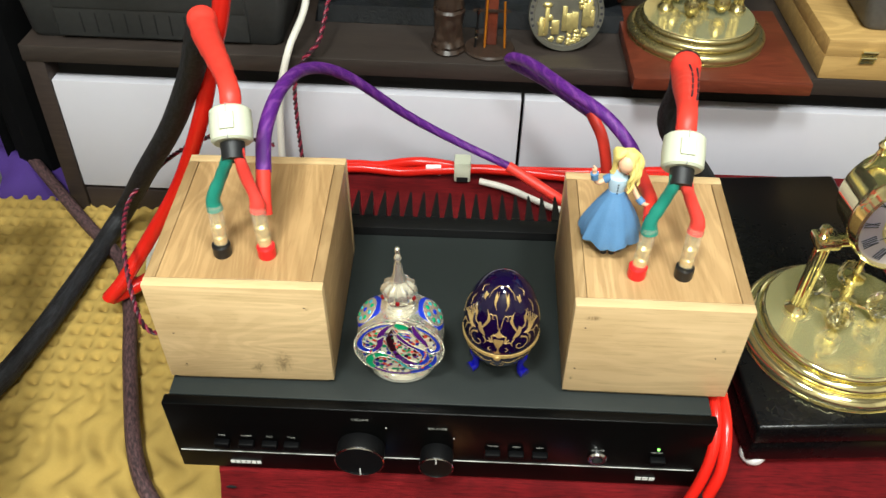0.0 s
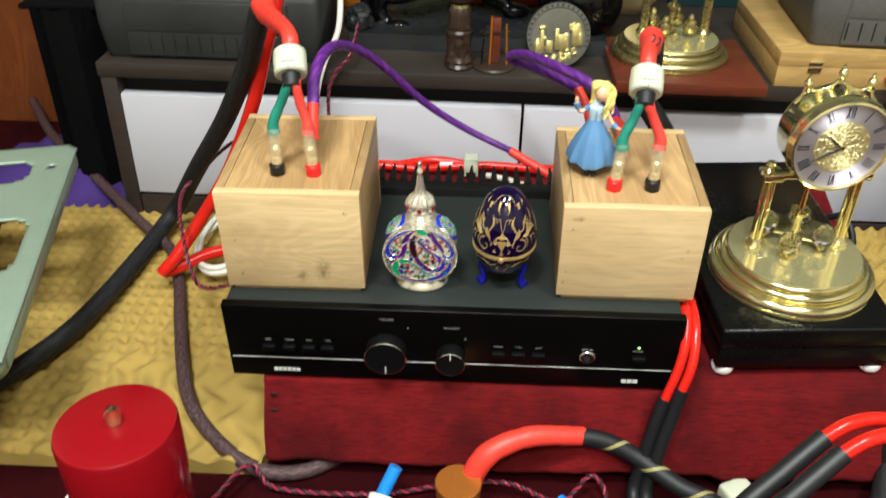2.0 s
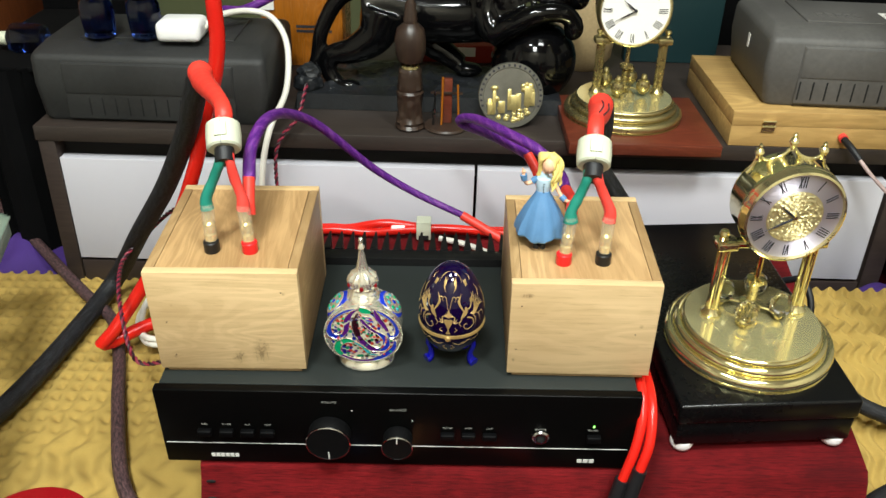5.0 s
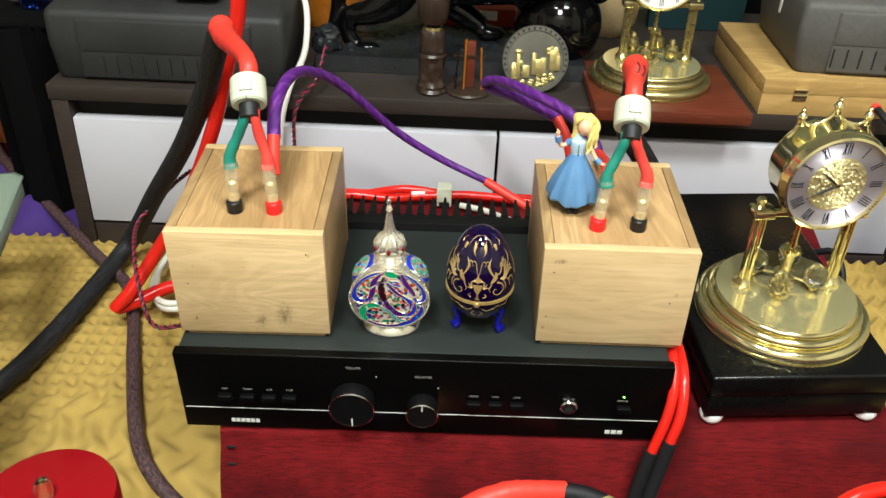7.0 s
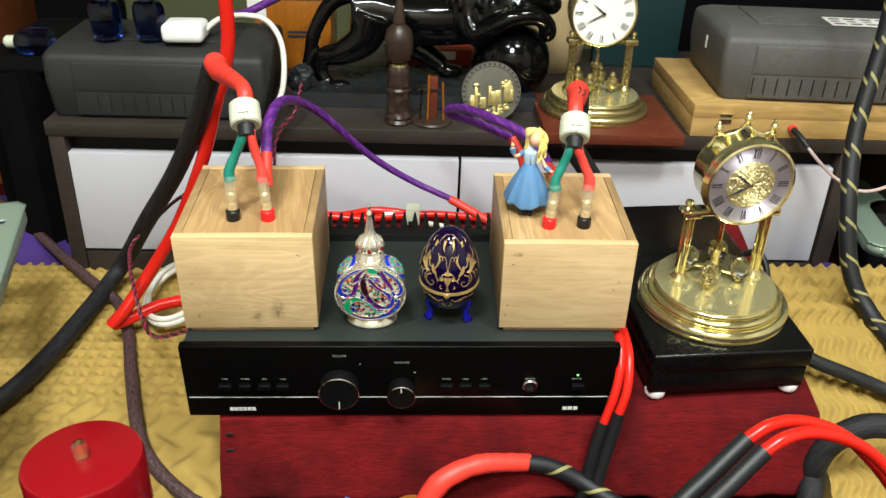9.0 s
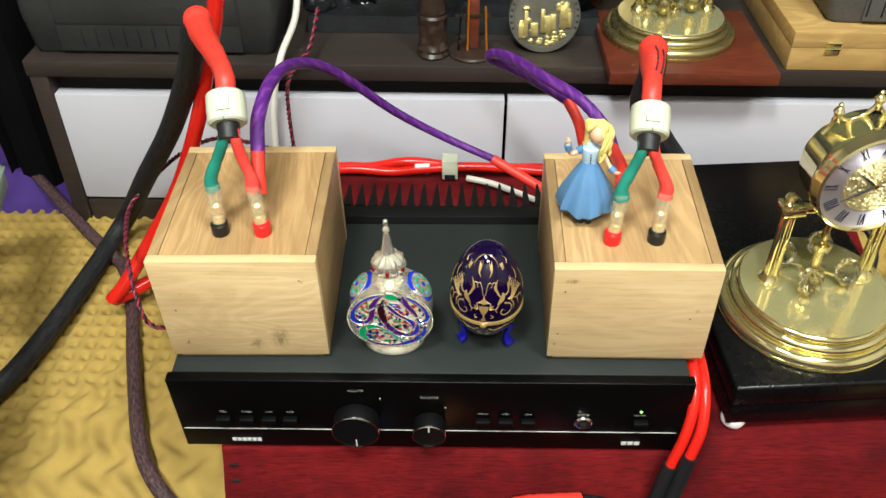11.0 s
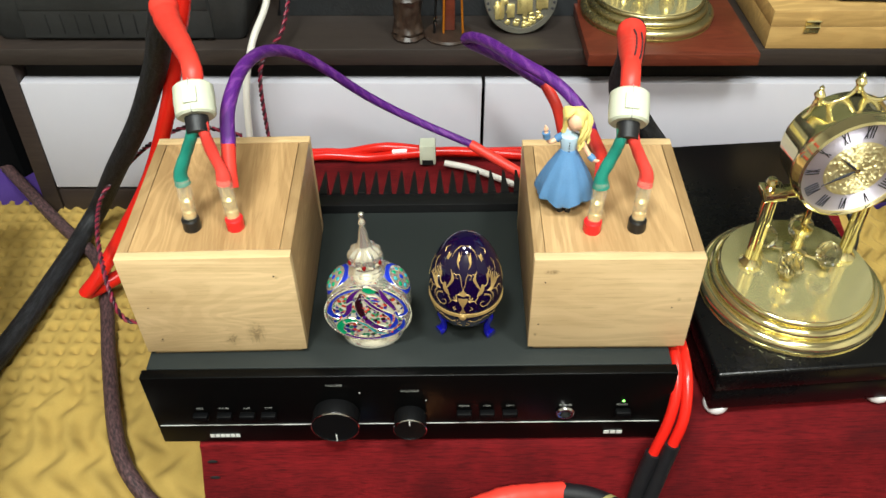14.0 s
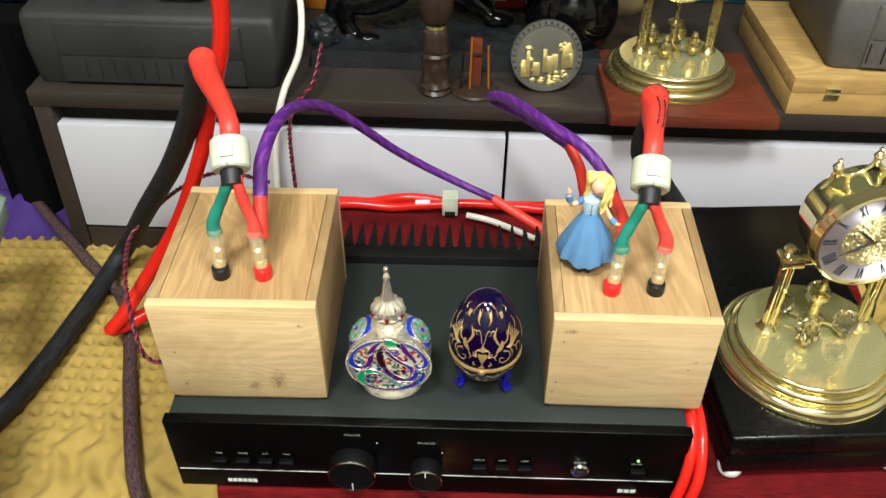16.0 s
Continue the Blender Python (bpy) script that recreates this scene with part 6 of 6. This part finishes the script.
for v in bm.verts:
    r = math.hypot(v.co.x, v.co.y)
    if r > 0.01:
        a = math.atan2(v.co.y, v.co.x)
        f = 1 + 0.10 * noise.noise(Vector((math.cos(a) * 2.6, math.sin(a) * 2.6, v.co.z * 130))) + (0.05 * math.sin(6 * a + v.co.z * 160) if 0.016 < v.co.z < 0.044 else 0)
        v.co.x, v.co.y = v.co.x * f, v.co.y * f
lathe([(0.0100, 0.0825), (0.0128, 0.0830), (0.0120, 0.0865), (0.0095, 0.0880)], 40, bm=bm, mat=1)
lathe([(0.0085, 0.086), (0.0090, 0.089), (0.0158, 0.092), (0.0196, 0.103), (0.0198, 0.120), (0.0172, 0.133), (0.0085, 0.141), (0.0092, 0.146), (0.0078, 0.149), (0.0086, 0.154), (0.0066, 0.158), (0.0072, 0.163), (0.0048, 0.168), (0.0042, 0.185), (0.0030, 0.21), (0, 0.215)], 40, bm=bm)
single("spired_bottle", bm, [M["darkwood"], M["old_brass"]], "carved dark wooden bottle with a worn gilt neck and tall spire", "ornament", (-0.012, 0.478, 0.2575))
sd = thing("rack_stand", "small round wooden stand holding thin sticks", "stand", (0.036, 0.482, 0.2575))
part("base", lathe([(0, 0), (0.0285, 0), (0.0295, 0.002), (0.028, 0.0045), (0, 0.005)], 40), M["darkwood"], sd)
part("post", block(-0.0075, 0.0075, 0.002, 0.010, 0.005, 0.066, 0.001), M["redwood"], sd, "flat upright post")
part("cross_bar", block(-0.021, 0.021, 0.000, 0.0035, 0.046, 0.049), M["darkwood"], sd)
for x, z, m in ((-0.017, 0.052, "black_plastic"), (-0.006, 0.070, "orangewood"), (0.017, 0.060, "orangewood")):
    stick = part("stick", tube([(x, -0.004, 0.005), (x * 0.85, -0.001, z)], 0.0014, 8, smooth=False), M[m], sd)
    if m == "black_plastic":
        for q in (0.016, 0.024, 0.048):
            part("ferrule", lathe([(0.0021, q - 0.0025), (0.0021, q + 0.0025)], 10, (x * (1 - 0.15 * q / 0.052), -0.0025, 0)), M["steel"], stick)

md = thing("souvenir_medal", "round metal souvenir medal with a gilt skyline", "medal", (0.1215, 0.492, 0.2575))
md.matrix_basis = pose(0.1215, 0.486, 0.2580, -12, 0, 3)
disc = part("disc", lathe([(0, -0.0025), (0.036, -0.0025), (0.037, -0.0038), (0.0425, -0.0038), (0.0432, -0.002), (0.0432, 0.003), (0, 0.003)], 72, (0, 0, 0.0432), (0, 1, 0)), M["medal"], md, "dull metal disc")
random.seed(9)
for i in range(22):
    a = radians(200 - 220 * i / 21)
    bar = block(-0.0014, 0.0014, -0.0044, -0.0039, -0.0016, 0.0016)
    bar.transform(Matrix.Translation((0.0398 * math.cos(a), 0, 0.0432 + 0.0398 * math.sin(a))) @ Matrix.Rotation(math.pi / 2 - a, 4, "Y"))
    part("rim_mark", bar, M["ink"], disc)
for x, z0, z1, w in ((-0.022, 0.020, 0.050, 0.0016), (-0.028, 0.018, 0.036, 0.0018), (-0.012, 0.020, 0.036, 0.003), (-0.002, 0.024, 0.052, 0.0018), (0.004, 0.024, 0.044, 0.003), (0.010, 0.026, 0.046, 0.0025), (0.023, 0.030, 0.056, 0.0035), (0.029, 0.030, 0.048, 0.002)):
    part("relief", block(x - 1.5 * w, x + 1.5 * w, -0.0058, -0.0026, z0, z1, 0.0009), M["relief_gilt"], disc, "gilt relief building")
part("relief", ball((-0.022, -0.0035, 0.053), 0.0055, 12, scale=(1, 0.5, 0.6)), M["relief_gilt"], disc)
for i in range(46):
    x = random.uniform(-0.029, 0.029)
    lim = 0.021 if abs(x) < 0.016 else 0.034
    part("relief", ball((x, -0.0032, random.uniform(0.0432 - 0.034 * math.sqrt(1 - (x / 0.034) ** 2), lim + 0.006)), random.uniform(0.0018, 0.0042), 8, scale=(1, 0.5, random.uniform(0.5, 1.2))), M["relief_gilt"], disc)
for i in range(9):
    part("relief", ball((random.uniform(0.016, 0.029), -0.0034, random.uniform(0.046, 0.062)), random.uniform(0.0026, 0.0046), 8, scale=(1, 0.5, 1)), M["relief_gilt"], disc)

single("stoneware_vase", lathe([(0, 0), (0.03, 0.0), (0.045, 0.02), (0.05, 0.06), (0.045, 0.11), (0.03, 0.15), (0.02, 0.17), (0.024, 0.19), (0, 0.19)], 40), M["beige"], "mottled beige stoneware vase behind the clock", "vase", (0.252, 0.76, 0.2575))
single("teal_board", block(-0.075, 0.075, -0.012, 0.012, 0, 0.26, 0.002), M["teal"], "dark teal board standing behind the clock", "board", (0.40, 0.80, 0.2575))
rct = thing("red_carton", "low red carton with a white label behind the panther", "carton", (0.035, 0.755, 0.2575))
part("body", block(-0.035, 0.105, 0.70, 0.80, 0.2575, 0.3035, 0.001), M["carton_red"], rct, "", True)
part("label", block(-0.012, 0.078, 0.6975, 0.6995, 0.287, 0.3005), M["paper"], rct, "white paper label", True)
# black sheets added as a backdrop for the blackness beyond the cabinet
single("dark_backdrop", block(-0.35, 0.35, -0.02, 0.02, 0, 0.9, 0.002), M["black_cloth"], "black backdrop sheet filling the dark area beside the wall", "panel", (-0.93, 1.07, 0.0))
single("dark_backdrop", block(-0.45, 0.45, -0.02, 0.02, 0, 1.1, 0.002), M["black_cloth"], "black backdrop sheet filling the dark area behind the tool case", "panel", (0.98, 1.07, 0.0))

# ---- in the foreground ----
dr = thing("red_canister", "glossy red round canister with a clear knob", "canister", (-0.236, -0.199, 0.0))
part("body", lathe([(0, 0), (0.0415, 0), (0.0425, 0.002), (0.0425, 0.185), (0, 0.185)], 72), M["red_lacquer"], dr)
lid = part("lid", lathe([(0.0428, 0.180), (0.0442, 0.180), (0.0444, 0.2285), (0.0432, 0.2315), (0.0410, 0.2325), (0, 0.2325)], 72), M["red_lacquer"], dr, "deep red lid")
kb = part("knob", lathe([(0, 0.2326), (0.0046, 0.2326), (0.0058, 0.237), (0.0056, 0.243), (0.0040, 0.247), (0, 0.2475)], 10), M["crystal"], lid, "clear faceted knob")
part("screw", lathe([(0, 0.2335), (0.0028, 0.2335), (0.0028, 0.2405), (0.0016, 0.2475), (0, 0.2475)], 12), M["brass"], kb)


def chassis(x0, x1, y0, y1, z0, z1, turn, holes, label):
    at = ((x0 + x1) / 2, (y0 + y1) / 2, 0)
    w, d = (x1 - x0) / 2, (y1 - y0) / 2
    c = thing("metal_chassis", label, "chassis", at, turn, "metal chassis")
    bm = bmesh.new()
    n = 90
    # top sheet with the holes left open
    xs, ys = [-w + 2 * w * i / n for i in range(n + 1)], [-d + 2 * d * i / n for i in range(n + 1)]
    vs = {}

    def vert(i, j):
        if (i, j) not in vs:
            vs[i, j] = bm.verts.new((xs[i], ys[j], z1))
        return vs[i, j]

    for i in range(n):
        for j in range(n):
            cx, cy = (xs[i] + xs[i + 1]) / 2, (ys[j] + ys[j + 1]) / 2
            if math.hypot(max(0, abs(cx) - w + 0.022), max(0, abs(cy) - d + 0.022)) > 0.0225:
                continue
            if any(((cx - hx) / rx) ** 4 + ((cy - hy) / ry) ** 4 < 1 for hx, hy, rx, ry in holes):
                continue
            bm.faces.new((vert(i, j), vert(i + 1, j), vert(i + 1, j + 1), vert(i, j + 1)))
    top = part("top_plate", bm, M["chassis"], c, "pale green metal plate with cut-outs")
    th = top.modifiers.new("thickness", "SOLIDIFY")
    th.thickness, th.offset = 0.003, 1.0
    g = 0.022
    for a, b, e, f in ((-w + g, w - g, -d, -d + 0.003), (-w + g, w - g, d - 0.003, d), (-w, -w + 0.003, -d + g, d - g), (w - 0.003, w, -d + g, d - g)):
        part("side", block(a, b, e, f, z0, z1 - 0.0002, 0.0008), M["chassis"], c)
    for sx in (-1, 1):
        for sy in (-1, 1):
            bend = grid(8, 1, lambda u, v: Vector((sx * (w - g + (g - 0.001) * math.sin(math.pi / 2 * u)), sy * (d - g + (g - 0.001) * math.cos(math.pi / 2 * u)), z0 + (z1 - z0 - 0.0002) * v)))
            corner = part("corner", bend, M["chassis"], c)
            thick = corner.modifiers.new("thickness", "SOLIDIFY")
            thick.thickness = 0.0022
    part("stand", block(-w + 0.03, w - 0.12, -d + 0.09, d - 0.09, 0.0005, z0, 0.002), M["recess_shade"], c, "dark stand")
    return c


chassis(-0.8276, -0.4276, -0.163, 0.277, 0.178, 0.194, 14.5, [(0.112, 0.155, 0.042, 0.028), (0.128, -0.015, 0.052, 0.055), (0.0, 0.0, 0.05, 0.10), (0.178, 0.159, 0.005, 0.005)], "pale green metal chassis with cut-outs resting on the foam")
chassis(0.69, 1.05, 0.355, 0.60, 0.084, 0.10, -8.0, [(-0.05, -0.02, 0.09, 0.07), (0.12, 0.0, 0.04, 0.08)], "pale grey-green metal chassis beside the cabinet")

of = thing("power_cable", "red sleeved black cable with a pale tracer and copper barrel", "cable", (0.13, -0.04, 0.01), 0, "thick cables")
part("barrel", lathe([(0, 0.001), (0.0205, 0.001), (0.0212, 0.003), (0.0212, 0.046), (0.0222, 0.047), (0.0222, 0.0525), (0.0212, 0.0535), (0, 0.0535)], 44, (0.011, -0.080, 0)), M["copper"], of, "round copper-coloured barrel", True)
part("sleeve", tube([(0.024, -0.066, 0.046), (0.031, -0.062, 0.060), (0.046, -0.056, 0.074), (0.080, -0.044, 0.080), (0.131, -0.032, 0.071)], lambda s: 0.0115 - 0.0022 * s, 18, 0.004, wrinkle=0.10), M["shrink_red"], of, "red heat-shrink sleeve", True)
part("cable", tube([(0.127, -0.033, 0.072), (0.155, -0.034, 0.066), (0.186, -0.042, 0.053), (0.221, -0.064, 0.042), (0.265, -0.088, 0.034), (0.33, -0.16, 0.016), (0.42, -0.26, 0.016)], 0.0088, 18, 0.005), M["tracer"], of, "black sleeve with a pale tracer", True)
wbq = thing("fuse_holder", "white collar on a bright blue tube lying on the carpet", "connector", (-0.062, -0.075, 0.0))
part("collar", tube([(-0.068, -0.089, 0.012), (-0.064, -0.074, 0.022)], 0.0120, 20, smooth=False), M["white_plastic"], wbq, "white ring collar", True)
part("tube", tube([(-0.065, -0.077, 0.020), (-0.057, -0.068, 0.036), (-0.050, -0.060, 0.048)], 0.0068, 16, 0.004), M["blue_plastic"], wbq, "bright blue tube", True)
single("white_card", block(-0.035, 0.035, -0.02, 0.02, 0, 0.006, 0.001), M["paper"], "small white card box on the carpet", "carton", (-0.345, -0.085, 0.001), -8)
blt = thing("fuse_holder", "bright blue tube end lying on the carpet", "connector", (0.12, -0.075, 0.0))
part("tube", tube([(0.110, -0.060, 0.010), (0.124, -0.075, 0.010), (0.140, -0.098, 0.010)], 0.0068, 14, 0.004), M["blue_plastic"], blt, "", True)
single("plug_adapter", block(-0.016, 0.016, -0.012, 0.012, 0, 0.022, 0.004, 3), M["ferrite_white"], "small cream plastic plug on the carpet", "plug", (0.286, -0.045, 0.001), 25)

for k4 in range(2):
    o = Vector((0.004 * k4, -0.020 * k4, 0.006 * k4))
    rr = thing("speaker_cable", "red cable arching out of a black sleeve above the carpet", "cable", (0.3, -0.21, 0.0), 0, "red foreground cables")
    part("sleeve", tube([Vector(p) + o * s for p, s in (((0.02, -0.46, 0.012), 1), ((0.10, -0.36, 0.09), 1), ((0.16, -0.275, 0.175), 1), ((0.197, -0.25, 0.222), 1), ((0.231, -0.23, 0.244), 1), ((0.258, -0.215, 0.262), 1))], 0.0068, 14), M["shrink_black"], rr, "black heat-shrink sleeve", True)
    part("jacket", tube([Vector(p) + o for p in ((0.254, -0.217, 0.260), (0.275, -0.208, 0.268), (0.300, -0.20, 0.266), (0.333, -0.195, 0.253), (0.362, -0.195, 0.231), (0.40, -0.20, 0.185), (0.44, -0.22, 0.10), (0.47, -0.25, 0.012))], 0.0050, 14), M["pvc_red"], rr, "glossy red jacket", True)
cable([(0.30, -0.20, 0.015), (0.40, -0.09, 0.015), (0.434, -0.03, 0.035), (0.437, -0.02, 0.060), (0.452, -0.018, 0.088), (0.485, -0.02, 0.108), (0.53, -0.03, 0.10), (0.60, -0.06, 0.05)], 0.013, M["braid_black"], "thick black braided cable arching beside the platform", group="thick cables", seg=18)
cable([(0.62, 0.40, 0.62), (0.605, 0.37, 0.50), (0.592, 0.345, 0.405), (0.566, 0.305, 0.305), (0.556, 0.26, 0.225), (0.562, 0.225, 0.150), (0.582, 0.19, 0.108), (0.60, 0.12, 0.085), (0.60, 0.05, 0.06), (0.58, -0.03, 0.05)], 0.0105, M["tracer"], "black cable with a pale tracer hanging down beside the platform", group="thick cables", seg=18)
cable([(0.405, 0.17, 0.15), (0.425, 0.15, 0.145), (0.452, 0.125, 0.118), (0.472, 0.105, 0.102), (0.511, 0.092, 0.09), (0.56, 0.075, 0.075), (0.64, 0.02, 0.05)], 0.0085, M["braid_black"], "black mains cable leading away from the black box", group="thick cables")
cable([(0.43, 0.25, 0.16), (0.445, 0.235, 0.170), (0.452, 0.215, 0.150), (0.445, 0.20, 0.118)], 0.004, M["shrink_black"], "short black cord curling behind the black box", group="thick cables")

# the cabinet falls a little to one side, and all that stands on it with it
FALL = Matrix.Translation((-0.5, 0, 0.257)) @ Matrix.Rotation(radians(0.9), 4, "Y") @ Matrix.Translation((0.5, 0, -0.257))
ON_CABINET = ("low_cabinet", "tool_case", "wooden_case", "wooden_board", "panther_statue", "statue_base", "spired_bottle", "rack_stand", "souvenir_medal", "stoneware_vase", "teal_board", "red_carton", "orange_box", "signal_cable")
for thing_on in [o for o in scene.objects if o.parent is None]:
    plain_name = thing_on.name.split(".")[0]
    if plain_name in ON_CABINET or (plain_name == "anniversary_clock" and thing_on.location.y > 0.4):
        thing_on.matrix_basis = FALL @ thing_on.matrix_basis
